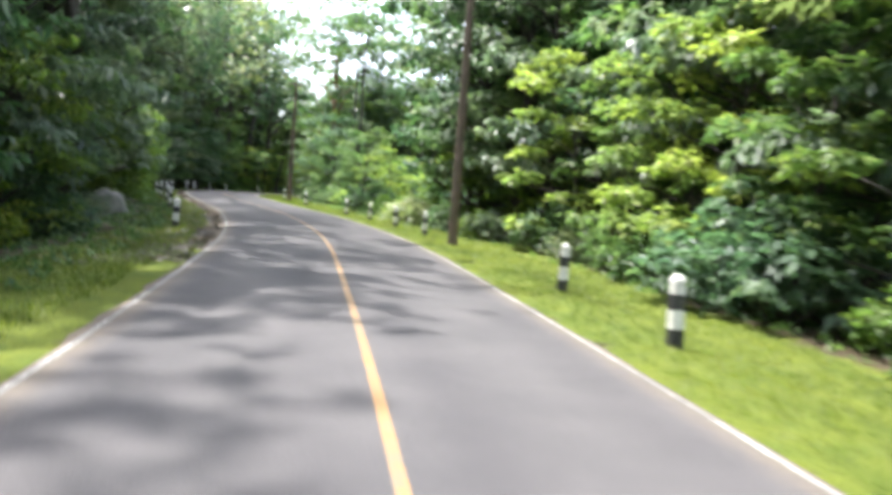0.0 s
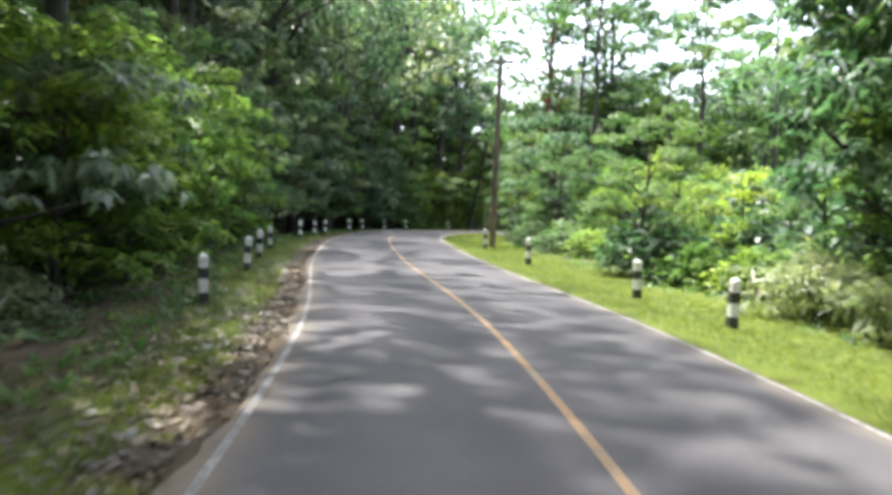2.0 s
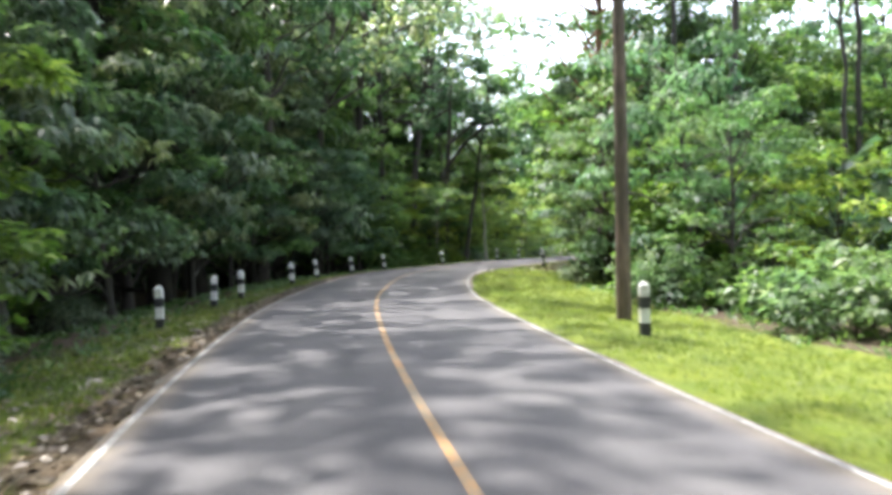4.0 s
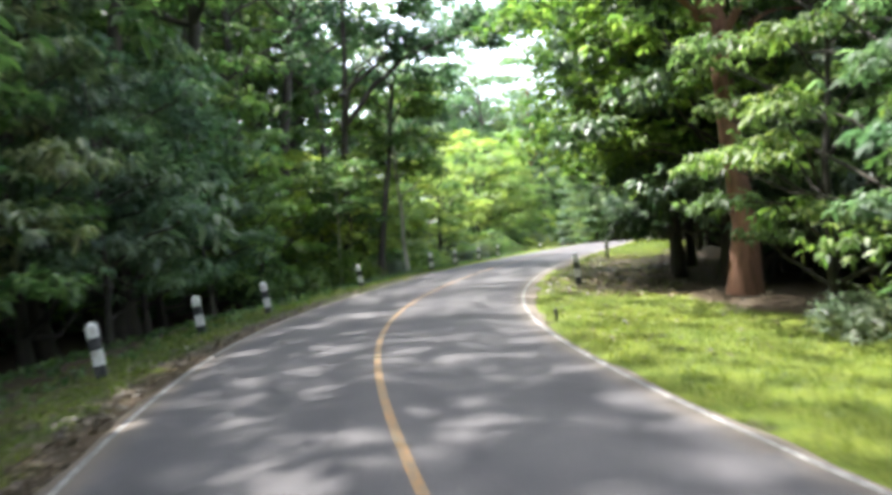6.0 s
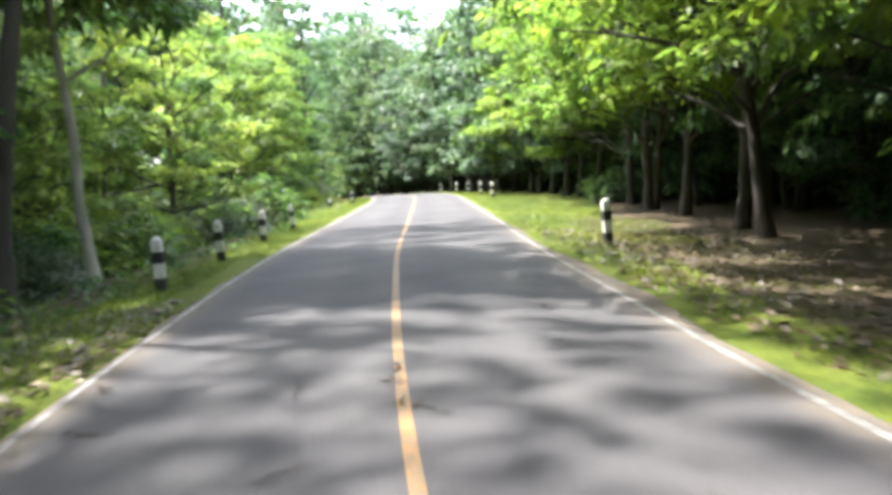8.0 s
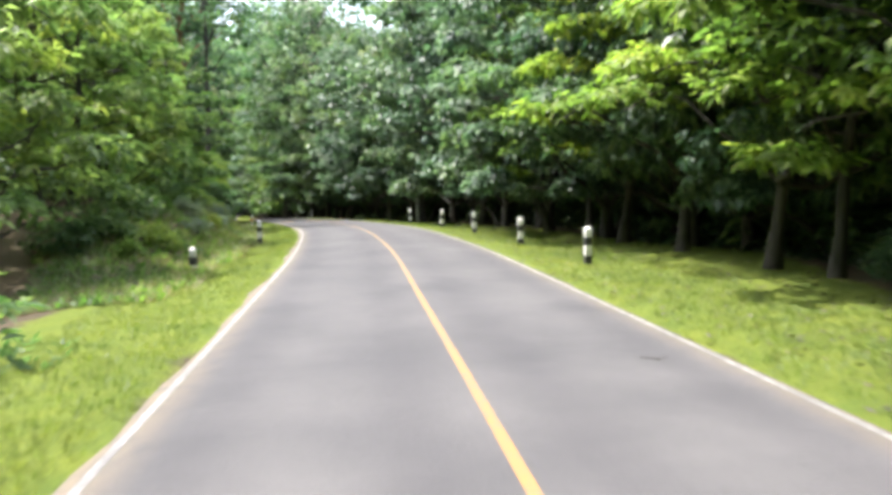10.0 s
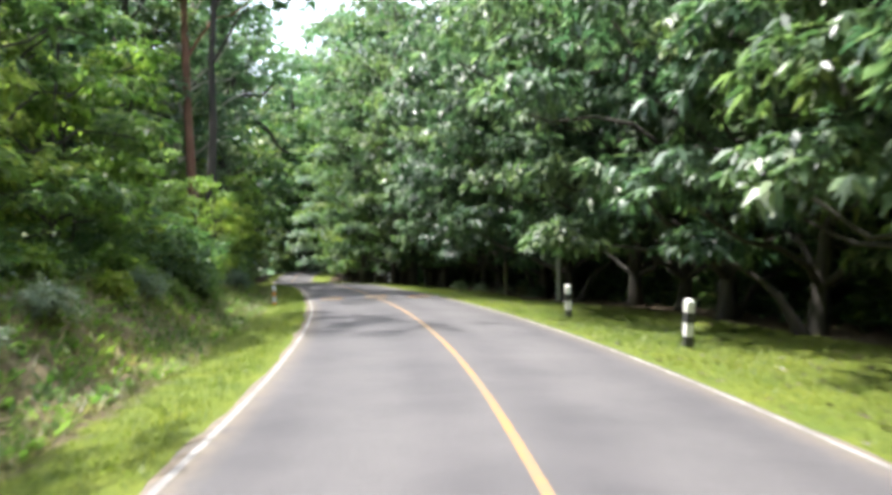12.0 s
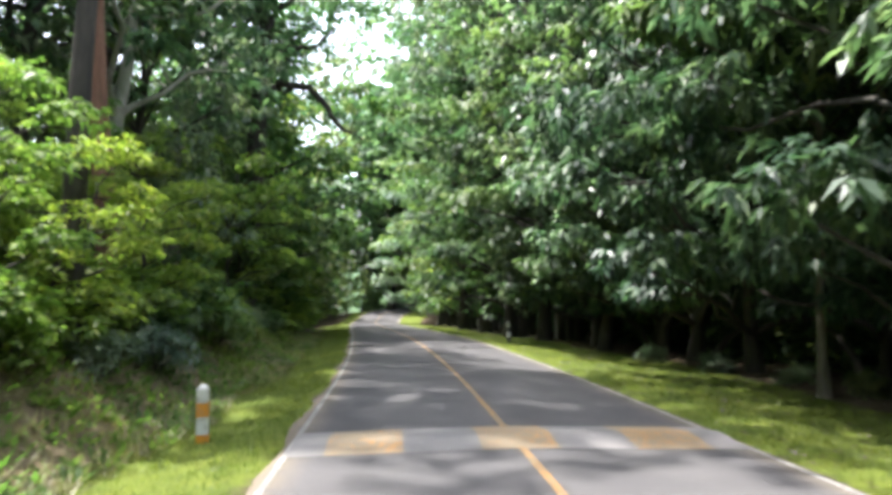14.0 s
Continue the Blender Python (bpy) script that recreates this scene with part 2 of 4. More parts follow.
def waves(x, y):
    return 0.5 * np.sin(x * 0.31 + 1.3 * np.sin(y * 0.23)) + 0.5 * np.sin(y * 0.37 + 1.7 * np.sin(x * 0.19 + 2))


BANK = (152, 166)


def ground_z(x, y):
    """The height of the ground sheet: the road's bed, its verges, the cut bank on the left further on, and the forest floor."""
    s, d = along(x, y)
    base = np.interp(s, ARC, MID[:, 2])
    out = np.abs(d) - WIDTH / 2
    bank = smooth(BANK[0], BANK[1], s) * (1 - smooth(220, 236, s)) * (d < 0)
    right = -0.045 - 0.2 * smooth(0.4, 3.0, out) - 0.1 * smooth(4, 9, out)
    left = -0.05 - 0.18 * smooth(0.2, 2.2, out) - 0.6 * smooth(2.6, 7, out)
    cut = -0.05 - 0.2 * smooth(0.2, 1.4, out) + 1.35 * smooth(2.1, 4.6, out) + 1.5 * smooth(5, 16, out)
    z = np.where(d > 0, right, left * (1 - bank) + cut * bank)
    z = np.where(out < 0.25, -0.1, z)
    z = z + waves(x, y) * (0.03 * smooth(0.6, 2.0, out) + 0.22 * smooth(4.5, 12, out))
    far = smooth(25, 160, np.abs(d))
    return base + z + far * 3.0 * (1 + waves(x * 0.1, y * 0.1)), s, d


# ---- helpers for meshes ----
def mesh_from(name, verts, faces, material, smooth_faces=False):
    me = bpy.data.meshes.new(name)
    verts, faces = np.asarray(verts, np.float32), np.asarray(faces, np.int32)
    n, k = faces.shape
    me.vertices.add(len(verts))
    me.vertices.foreach_set("co", verts.ravel())
    me.loops.add(n * k)
    me.loops.foreach_set("vertex_index", faces.ravel())
    me.polygons.add(n)
    me.polygons.foreach_set("loop_start", np.arange(0, n * k, k, dtype=np.int32))
    me.update(calc_edges=True)
    me.materials.append(material)
    if smooth_faces:
        me.polygons.foreach_set("use_smooth", np.ones(n, bool))
    me.validate()
    return me


def part(name, data, parent, label="", place=None):
    ob = new(name, data)
    ob.parent = parent
    if place is not None:
        ob.matrix_local = place
    if label:
        tagged(ob, label)
    return ob


def tubes(paths, sides=8):
    """Rings swept along paths; each path is a list of (x, y, z, radius)."""
    vs, fs, n0 = [], [], 0
    ang = np.linspace(0, 2 * np.pi, sides, endpoint=False)
    for path in paths:
        p = np.asarray(path, float)
        tan = np.gradient(p[:, :3], axis=0)
        tan /= np.linalg.norm(tan, axis=1)[:, None] + 1e-9
        ref = np.where(np.abs(tan[:, 2:3]) > 0.9, [[1.0, 0, 0]], [[0, 0, 1.0]])
        u = np.cross(tan, ref)
        u /= np.linalg.norm(u, axis=1)[:, None]
        w = np.cross(tan, u)
        ring = p[:, None, :3] + p[:, 3][:, None, None] * (np.cos(ang)[None, :, None] * u[:, None] + np.sin(ang)[None, :, None] * w[:, None])
        vs.append(ring.reshape(-1, 3))
        m = len(p)
        i, j = np.meshgrid(np.arange(m - 1), np.arange(sides), indexing="ij")
        a, b = n0 + i * sides + j, n0 + i * sides + (j + 1) % sides
        fs.append(np.stack([a, b, b + sides, a + sides], -1).reshape(-1, 4))
        n0 += m * sides
    return np.concatenate(vs), np.concatenate(fs)


def unit(v):
    return v / (np.linalg.norm(v, axis=-1, keepdims=True) + 1e-9)


def leaves(base, way, normal, length, width, fold=0.12, sag=0.15):
    """One folded diamond leaf for each row."""
    side = unit(np.cross(way, normal))
    nrm = np.cross(side, way)
    L, Wd = length[:, None], width[:, None]
    mid = base + way * L * 0.45
    a, c = base, base + way * L - np.array([0, 0, 1.0]) * L * sag
    b, e = mid + side * Wd / 2 + nrm * Wd * fold, mid - side * Wd / 2 + nrm * Wd * fold
    v = np.stack([a, b, c, e], 1).reshape(-1, 3)
    return v, np.arange(len(v)).reshape(-1, 4)


def foliage(rng, lobes, per_lobe, per_twig, length, width, droop=0.35, spread=0.75, shell=(0.55, 1.05), low=-0.75):
    """Leaves in twigs over the shells of lobes, rows of (x, y, z, rx, rz)."""
    L = np.asarray(lobes, float)
    n = len(L) * per_lobe
    k = np.repeat(np.arange(len(L)), per_lobe)
    u = unit(rng.normal(size=(n, 3)))
    u[:, 2] = np.where(u[:, 2] < low, -u[:, 2], u[:, 2])
    r = rng.uniform(*shell, n)[:, None] * (1 + 0.22 * np.sin(u[:, :1] * 7 + k[:, None]) * np.cos(u[:, 2:] * 6))
    c = L[k, :3] + u * r * np.c_[L[k, 3], L[k, 3], L[k, 4]]
    axis = unit(u * [1, 1, 0.4] + rng.normal(size=(n, 3)) * 0.35 - [0, 0, droop * 0.6])
    m = n * per_twig
    q = np.repeat(np.arange(n), per_twig)
    # leaves spread from the twig's end like the ribs of a fan, and hang a little
    fan = rng.uniform(0, 2 * np.pi, n)[q] + np.tile(np.arange(per_twig), n) * 2 * np.pi / per_twig + rng.normal(size=m) * 0.25
    way = unit(axis[q] * 0.75 + np.c_[np.cos(fan), np.sin(fan), np.zeros(m)] * spread - np.c_[np.zeros((m, 2)), rng.uniform(0, 0.9, m) * droop] + rng.normal(size=(m, 3)) * 0.18)
    nrm = unit(u[q] * 0.5 + [0, 0, 1.0] + rng.normal(size=(m, 3)) * 0.3)
    size = np.repeat(rng.uniform(0.7, 1.25, n), per_twig) * rng.uniform(0.8, 1.15, m)
    return leaves(c[q] + rng.normal(size=(m, 3)) * length * 0.1, way, nrm, length * size, width * size, 0.12, 0.22)


def wobble(rng, start, end, r0, r1, n=7, bend=0.12, low=0.0):
    a, b = np.asarray(start, float), np.asarray(end, float)
    u = np.linspace(0, 1, n)[:, None]
    p = a + (b - a) * u
    far = np.linalg.norm(b - a)
    off = np.cumsum(rng.normal(size=(n, 3)) * bend * far / n, axis=0) * np.sin(u * np.pi) ** 0.5
    p = p + off + np.array([0, 0, low]) * far * np.sin(u * np.pi)
    r = r0 + (r1 - r0) * u[:, 0] ** 0.8
    return np.c_[p, r]


def make_tree(name, seed, height, crown_from, crown_r, lobes_n, lobe_r, per_lobe, leaf, trunk_r, leaf_mat, bark, label, category="tree", lean=0.05, per_twig=5, flat_lobe=0.5, droop=0.35, forks=0, low=-0.3):
    rng = np.random.default_rng(seed)
    top = np.array([rng.normal() * lean * height, rng.normal() * lean * height, height * 0.88])
    stem = wobble(rng, (0, 0, -0.4), top, trunk_r, trunk_r * 0.25, 10, 0.06)
    stem[0, 3] *= 1.5
    paths, lobes = [stem], []
    for i in range(lobes_n):
        h = crown_from + (height * 0.95 - crown_from) * ((i + rng.uniform(0, 1)) / lobes_n)
        rel = (h - crown_from) / max(height - crown_from, 0.1)
        reach = crown_r * (0.45 + 0.55 * np.sin(np.pi * (0.18 + 0.74 * rel))) * rng.uniform(0.55, 1.0)
        a = i * 2.4 + rng.uniform(-0.5, 0.5)
        k = np.interp(h - 0.15 * height * (0.3 + rel), stem[:, 2], np.arange(len(stem)))
        at = stem[int(min(k, len(stem) - 1))]
        c = np.array([at[0] + reach * np.cos(a), at[1] + reach * np.sin(a), h])
        r = lobe_r * rng.uniform(0.7, 1.25)
        lobes.append((*c, r, r * flat_lobe))
        paths.append(wobble(rng, at[:3], c - [0, 0, r * 0.2], max(at[3] * 0.55, 0.03), 0.02, 6, 0.3, 0.08))
        if i < forks:
            paths.append(wobble(rng, c - [0, 0, r * 0.2], c + [r * np.cos(a), r * np.sin(a), r * 0.8], 0.05, 0.015, 4, 0.3))
    base = new(name)
    tagged(base, label, category)
    v, f = tubes(paths, 8)
    part("trunk", mesh_from("trunk", v, f, bark, True), base)
    v, f = foliage(rng, lobes, per_lobe, per_twig, leaf[0], leaf[1], droop, 0.9, (0.5, 1.05), low)
    part("crown", mesh_from("crown", v, f, leaf_mat), base)
    return base


def make_bush(name, seed, size, lobes_n, per_lobe, leaf, leaf_mat, label, category="bush", per_twig=5, droop=0.15):
    rng = np.random.default_rng(seed)
    lobes, paths = [], []
    for i in range(lobes_n):
        a, q = i * 2.4, np.sqrt((i + 0.5) / lobes_n)
        r = size * rng.uniform(0.32, 0.5)
        c = np.array([size * 0.75 * q * np.cos(a), size * 0.75 * q * np.sin(a), size * (1.15 - 0.75 * q) * rng.uniform(0.6, 1.0)])
        lobes.append((*c, r, r * 0.9))
        paths.append(wobble(rng, (0.15 * np.cos(a), 0.15 * np.sin(a), -0.15), c, 0.035, 0.012, 5, 0.3))
    base = new(name)
    tagged(base, label, category)
    v, f = tubes(paths, 5)
    part("stem", mesh_from("stem", v, f, BARK_DARK, True), base)
    v, f = foliage(rng, lobes, per_lobe, per_twig, leaf[0], leaf[1], droop, 0.9, (0.5, 1.05), -0.9)
    part("leaves", mesh_from("leaves", v, f, leaf_mat), base)
    return base


# ---- ground, road and its markings ----
def build_ground():
    cx, cy = MID[:, 0], MID[:, 1]
    near_x = np.arange(cx.min() - 22, cx.max() + 22, 0.75)
    near_y = np.arange(cy.min() - 14, cy.max() + 14, 0.75)
    reach = np.array([4, 10, 20, 40, 80, 160, 320, 700, 1500.0])
    gx = np.r_[near_x[0] - reach[::-1], near_x, near_x[-1] + reach]
    gy = np.r_[near_y[0] - reach[::-1], near_y, near_y[-1] + reach]
    X, Y = np.meshgrid(gx, gy)
    x, y = X.ravel(), Y.ravel()
    z, s, d = ground_z(x, y)
    ny, nx = X.shape
    i, j = np.meshgrid(np.arange(ny - 1), np.arange(nx - 1), indexing="ij")
    a = i * nx + j
    f = np.stack([a, a + 1, a + nx + 1, a + nx], -1).reshape(-1, 4)
    me = mesh_from("ground", np.c_[x, y, z], f, GROUND, True)
    out = np.abs(d) - WIDTH / 2
    wide = np.where(d > 0, 4.6 + 1.0 * np.sin(s * 0.13), 2.2 + 0.9 * np.sin(s * 0.17 + 1))
    wide = wide + (1.6 * smooth(152, 160, s) - 2.9 * smooth(184, 196, s)) * (d > 0)
    wide = wide - 2.2 * smooth(SHADE[0], SHADE[0] + 5, s) * (1 - smooth(SHADE[1] - 8, SHADE[1], s)) * (d > 0)
    lawn = 1 - smooth(wide - 0.8, wide + 1.2, out)
    lawn *= smooth(0.05, 0.35 + 0.75 * (d < 0) * smooth(38, 48, s) * (1 - smooth(104, 116, s)), out) * 0.7 + 0.3 - 0.3 * (d < 0) * (s > 44) * (s < 112)
    lawn *= 1 - 0.7 * smooth(109, 113, s) * (1 - smooth(124, 132, s)) * smooth(0.6, 1.4, out + 0.6 * waves(x * 3, y * 3)) * (d > 0)
    woods = np.maximum(smooth(16, 34, out), smooth(LENGTH - 14, LENGTH - 6, s))
    me.attributes.new("woods", "FLOAT", "POINT").data.foreach_set("value", woods.astype(np.float32))
    wall = (d < 0) * smooth(BANK[0], BANK[1], s) * (1 - smooth(220, 236, s)) * smooth(1.4, 2.4, out) * (1 - smooth(6, 9, out))
    me.attributes.new("bank", "FLOAT", "POINT").data.foreach_set("value", wall.astype(np.float32))
    lawn *= 1 - 0.75 * wall
    at = me.attributes.new("lawn", "FLOAT", "POINT")
    at.data.foreach_set("value", lawn.astype(np.float32))
    return tagged(new("ground", me), "grassy verges and brown leaf-littered forest floor", "ground", kind="structure")


def strip(name, d0, d1, lift, material, cols=2):
    s = np.arange(0, LENGTH, 0.8)
    d = np.linspace(d0, d1, cols)
    S, D = np.meshgrid(s, d, indexing="ij")
    x, y = on_road(S.ravel(), D.ravel())
    z = np.interp(S.ravel(), ARC, MID[:, 2]) + lift - 0.022 * np.abs(D.ravel())
    v = np.c_[x, y, z]
    i, j = np.meshgrid(np.arange(len(s) - 1), np.arange(cols - 1), indexing="ij")
    a = i * cols + j
    f = np.stack([a, a + 1, a + cols + 1, a + cols], -1).reshape(-1, 4)
    return mesh_from(name, v, f, material, True), S.ravel(), D.ravel()


def build_road():
    cols = 41
    me, S, D = strip("road", -WIDTH / 2 - 0.2, WIDTH / 2 + 0.2, 0.03, ASPHALT, cols)
    v = np.empty(len(me.vertices) * 3, np.float32)
    me.vertices.foreach_get("co", v)
    v = v.reshape(-1, 3)
    edge = np.abs(D) > WIDTH / 2 + 0.17
    v[edge, 2] -= 0.09
    wob = 0.08 * np.sin(S * 1.9) + 0.08 * np.sin(S * 0.7 + 2)
    shoulder = 0.3 * smooth(103, 110, S) * (1 - smooth(126, 140, S)) * (D > 0)
    px, py = on_road(S, D + np.sign(D) * wob + shoulder)
    v[edge, 0], v[edge, 1] = px[edge], py[edge]
    me.vertices.foreach_set("co", v.ravel())
    track = np.exp(-(((np.abs(np.abs(D) - 1.3) - 0.75) / 0.32) ** 2))
    me.attributes.new("track", "FLOAT", "POINT").data.foreach_set("value", (0.75 * track).astype(np.float32))
    dirt = smooth(WIDTH / 2 - 0.35, WIDTH / 2 + 0.08, np.abs(D)) * np.where(D < 0, 1.0, 0.85)
    me.attributes.new("dirt", "FLOAT", "POINT").data.foreach_set("value", dirt.astype(np.float32))
    tagged(new("road", me), "worn grey asphalt two-lane forest road", "road", kind="structure")
    for sign in (-1, 1):
        d = sign * (WIDTH / 2 - 0.02)
        me = strip("edge_line", d - 0.035, d + 0.035, 0.034, WHITE_LINE)[0]
        tagged(new("edge_line", me), "worn white painted line along the road's edge", "road marking", kind="structure")
    me = strip("centre_line", -0.045, 0.045, 0.034, YELLOW_LINE, 3)[0]
    tagged(new("centre_line", me), "worn yellow painted line along the road's middle", "road marking", kind="structure")


SHADE = (102, 142)
build_ground()
build_road()

# ---- guide posts and poles ----
def box_mesh(name, w, d, z0, z1, material, cap=0.0, bevel=0.012):
    bm = bmesh.new()
    bmesh.ops.create_cube(bm, size=1.0)
    for v in bm.verts:
        v.co = Vector((v.co.x * w, v.co.y * d, z0 if v.co.z < 0 else z1))
    if cap:
        top = max(bm.faces, key=lambda f: f.calc_center_median().z)
        got = bmesh.ops.extrude_face_region(bm, geom=[top])
        for v in [g for g in got["geom"] if isinstance(g, bmesh.types.BMVert)]:
            v.co = Vector((v.co.x * 0.25, v.co.y * 0.25, z1 + cap))
        bmesh.ops.delete(bm, geom=[top], context="FACES_ONLY")
    if bevel:
        bmesh.ops.bevel(bm, geom=bm.edges[:], offset=bevel, segments=2, affect="EDGES")
    me = bpy.data.meshes.new(name)
    bm.to_mesh(me)
    bm.free()
    me.materials.append(material)
    return me


def make_post(name, label, band_material, height=0.88):
    base = new(name)
    tagged(base, label, "guide post", "guide posts along the road")
    part("shaft", box_mesh("shaft", 0.15, 0.15, -0.3, height - 0.06, POST_WHITE, 0.06), base)
    q = height / 4.0
    for low, high in ((-0.02, q), (2 * q, 3 * q - 0.02)):
        part("band", box_mesh("band", 0.157, 0.157, low, high, band_material, 0, 0.008), base, "dark painted band" if band_material is POST_BLACK else "orange painted band")
    return base


def put(thing, s, d, turn=0.0, lean=(0.0, 0.0), scale=1.0, lift=0.0):
    """Poses a thing on the ground, s along the road and d to its right, turned from the road's direction."""
    x, y = (float(v) for v in on_road(s, d))
    z = float(ground_z(x, y)[0][0]) + lift
    k = int(np.searchsorted(ARC, s)) if s < LENGTH else -1
    yaw = math.degrees(math.atan2(-AHEAD[k][0], AHEAD[k][1]))
    return pose(x, y, z, lean[0], lean[1], yaw + turn) @ Matrix.Scale(scale, 4)


POSTS_RIGHT = [
    (34.3, 3.8), (39.1, 4.0), (52.1, 4.12), (56.6, 4.24), (61.5, 4.49), (65.4, 4.52), (73.4, 4.11), (82.7, 4.16), (113.7, 3.97), (129.0, 4.05),
    (156.3, 4.23), (162.7, 4.22), (169.7, 4.2), (176.3, 4.28), (183.0, 4.15), (217.4, 3.99),
]
POSTS_LEFT = [
    (49.7, -3.99), (62.9, -4.32), (68.5, -4.09), (72.75, -4.2), (77.55, -4.38), (86.8, -4.31), (91.8, -4.41), (94.2, -4.3), (99.3, -3.93),
    (103.15, -4.14), (107.8, -4.34), (111.1, -4.05), (118.5, -3.88), (126.6, -3.72), (130.65, -3.8), (135.2, -3.87), (139.4, -3.79), (158.6, -4.85), (168.8, -4.11),
]
rng = np.random.default_rng(5)
post = make_post("guide_post", "square concrete guide post painted in black and white bands", POST_BLACK)
for n, (s, d) in enumerate(POSTS_RIGHT + POSTS_LEFT):
    m = put(post, s, d, rng.uniform(-12, 12), rng.normal(size=2) * 1.8 + ([0, -5] if 98 < s < 120 and d < 0 else [0, 0]), lift=-0.3 if d < -4.8 else 0.0)
    if n == 0:
        post.matrix_world = m
    else:
        copy_thing(post, m)
orange_post = make_post("guide_post", "square concrete guide post painted in orange and white bands", POST_ORANGE)
orange_post.matrix_world = put(orange_post, 195.7, -3.94, 5, lift=-0.1)


def make_pole(name, height, arm, label):
    base = new(name)
    tagged(base, label, "utility pole", "poles beside the road")
    z = np.linspace(-0.6, height, 9)
    v, f = tubes([np.c_[0 * z, 0 * z, z, 0.155 - 0.055 * np.clip(z / height, 0, 1)], [(0, 0, height, 0.1), (0, 0, height + 0.01, 0.001)]], 14)
    part("shaft", mesh_from("shaft", v, f, POLE_WOOD, True), base)
    if arm:
        part("crossarm", box_mesh("crossarm", arm, 0.1, -0.06, 0.06, POLE_WOOD), base, place=pose(0, 0.13, height - 0.25))
        part("bracket", box_mesh("bracket", 0.09, 0.32, -0.03, 0.03, STEEL, 0, 0.004), base, place=pose(0, 0.02, height - 0.33))
        for x in (-arm / 2 + 0.07, 0.0, arm / 2 - 0.07):
            z = np.linspace(0, 0.16, 9)
            r = 0.03 + 0.014 * np.cos(z * 120)
            v, f = tubes([np.c_[0 * z, 0 * z, z, r], [(0, 0, 0.16, 0.03), (0, 0, 0.165, 0.002)]], 10)
            part("insulator", mesh_from("insulator", v, f, POST_WHITE, True), base, place=pose(x, 0.13, height - 0.19))
    return base


pole = make_pole("utility_pole", 9.5, 0.0, "weathered brown wooden pole standing on the grass verge")
pole.matrix_world = put(pole, 48.8, 4.17)
pole = make_pole("utility_pole", 9.0, 1.15, "weathered brown wooden pole with a crossarm at its top")
pole.matrix_world = put(pole, 85.6, 4.83, 6)


# ---- painted speed hump ----
def build_hump():
    s0, s1 = 193.5, 195.0
    base = new("speed_hump")
    tagged(base, "low speed hump painted in yellow and white blocks", "speed hump", kind="structure")
    half = WIDTH / 2 - 0.05
    edges = [-half, -2.15, -1.29, -0.43, 0.43, 1.29, 2.15, half]
    for n, (d0, d1) in enumerate(zip(edges, edges[1:])):
        s, d = np.linspace(s0, s1, 13), np.linspace(d0, d1, 4)
        S, D = np.meshgrid(s, d, indexing="ij")
        S, D = S.ravel(), D.ravel()
        px, py = on_road(S, D)
        u = (S - s0) / (s1 - s0)
        pz = np.interp(S, ARC, MID[:, 2]) + 0.034 - 0.022 * np.abs(D) + 0.06 * np.sin(np.pi * u) ** 2
        i, j = np.meshgrid(np.arange(12), np.arange(3), indexing="ij")
        a = i * 4 + j
        f = np.stack([a, a + 1, a + 5, a + 4], -1).reshape(-1, 4)
        part("block", mesh_from("block", np.c_[px, py, pz], f, HUMP_YELLOW if n % 2 else HUMP_WHITE, True), base)


build_hump()

# ---- trees and bushes: the kinds, built once each ----
TALL = [
    make_tree("forest_tree", 11, 17, 4.0, 4.6, 20, 1.7, 44, (0.38, 0.15), 0.26, LEAF_DEEP, BARK_DARK, "tall forest tree with dense dark green leaves"),
    make_tree("forest_tree", 12, 15, 2.6, 4.2, 19, 1.6, 44, (0.38, 0.14), 0.22, LEAF_MID, BARK_DARK, "tall forest tree with drooping mid-green leaves", droop=0.6),
    make_tree("forest_tree", 13, 19, 6.0, 4.8, 20, 1.8, 44, (0.4, 0.16), 0.3, LEAF_DEEP, BARK_PALE, "tall forest tree with a pale trunk and dark leaves"),
    make_tree("forest_tree", 14, 14, 1.8, 4.0, 19, 1.5, 44, (0.36, 0.13), 0.2, LEAF_GREY_SHEEN, BARK_DARK, "vine-hung forest tree with greyish green leaves, sky sheen painted in", droop=0.9, flat_lobe=0.8, low=-0.8),
]
FAR = [
    make_tree("forest_tree", 21, 18, 3.0, 4.8, 12, 2.7, 38, (0.8, 0.36), 0.25, LEAF_DEEP, BARK_DARK, "forest tree deep in the dark green woods", per_twig=4, flat_lobe=0.7, low=-0.6),
    make_tree("forest_tree", 22, 16, 2.0, 4.4, 12, 2.6, 38, (0.76, 0.34), 0.22, LEAF_MID, BARK_DARK, "mid-green forest tree deep in the woods", per_twig=4, flat_lobe=0.7, low=-0.6),
]
MIDDLE = [
    make_tree("young_tree", 31, 6.5, 0.8, 2.5, 15, 0.95, 52, (0.27, 0.095), 0.09, LEAF_BRIGHT, BARK_DARK, "young roadside tree with bright yellow-green leaves", droop=0.5),
    make_tree("young_tree", 32, 7.5, 1.4, 2.7, 15, 1.05, 52, (0.28, 0.1), 0.1, LEAF_MID, BARK_DARK, "young roadside tree with layered green leaves", flat_lobe=0.4),
    make_tree("young_tree", 33, 5.5, 0.6, 2.3, 14, 0.95, 52, (0.26, 0.09), 0.08, LEAF_BRIGHT, BARK_DARK, "low leafy tree with fresh light green leaves"),
    make_tree("young_tree", 34, 8.5, 1.6, 3.0, 16, 1.1, 52, (0.3, 0.1), 0.12, LEAF_DEEP, BARK_DARK, "young tree with hanging dark green leaf sprays", droop=0.8),
]
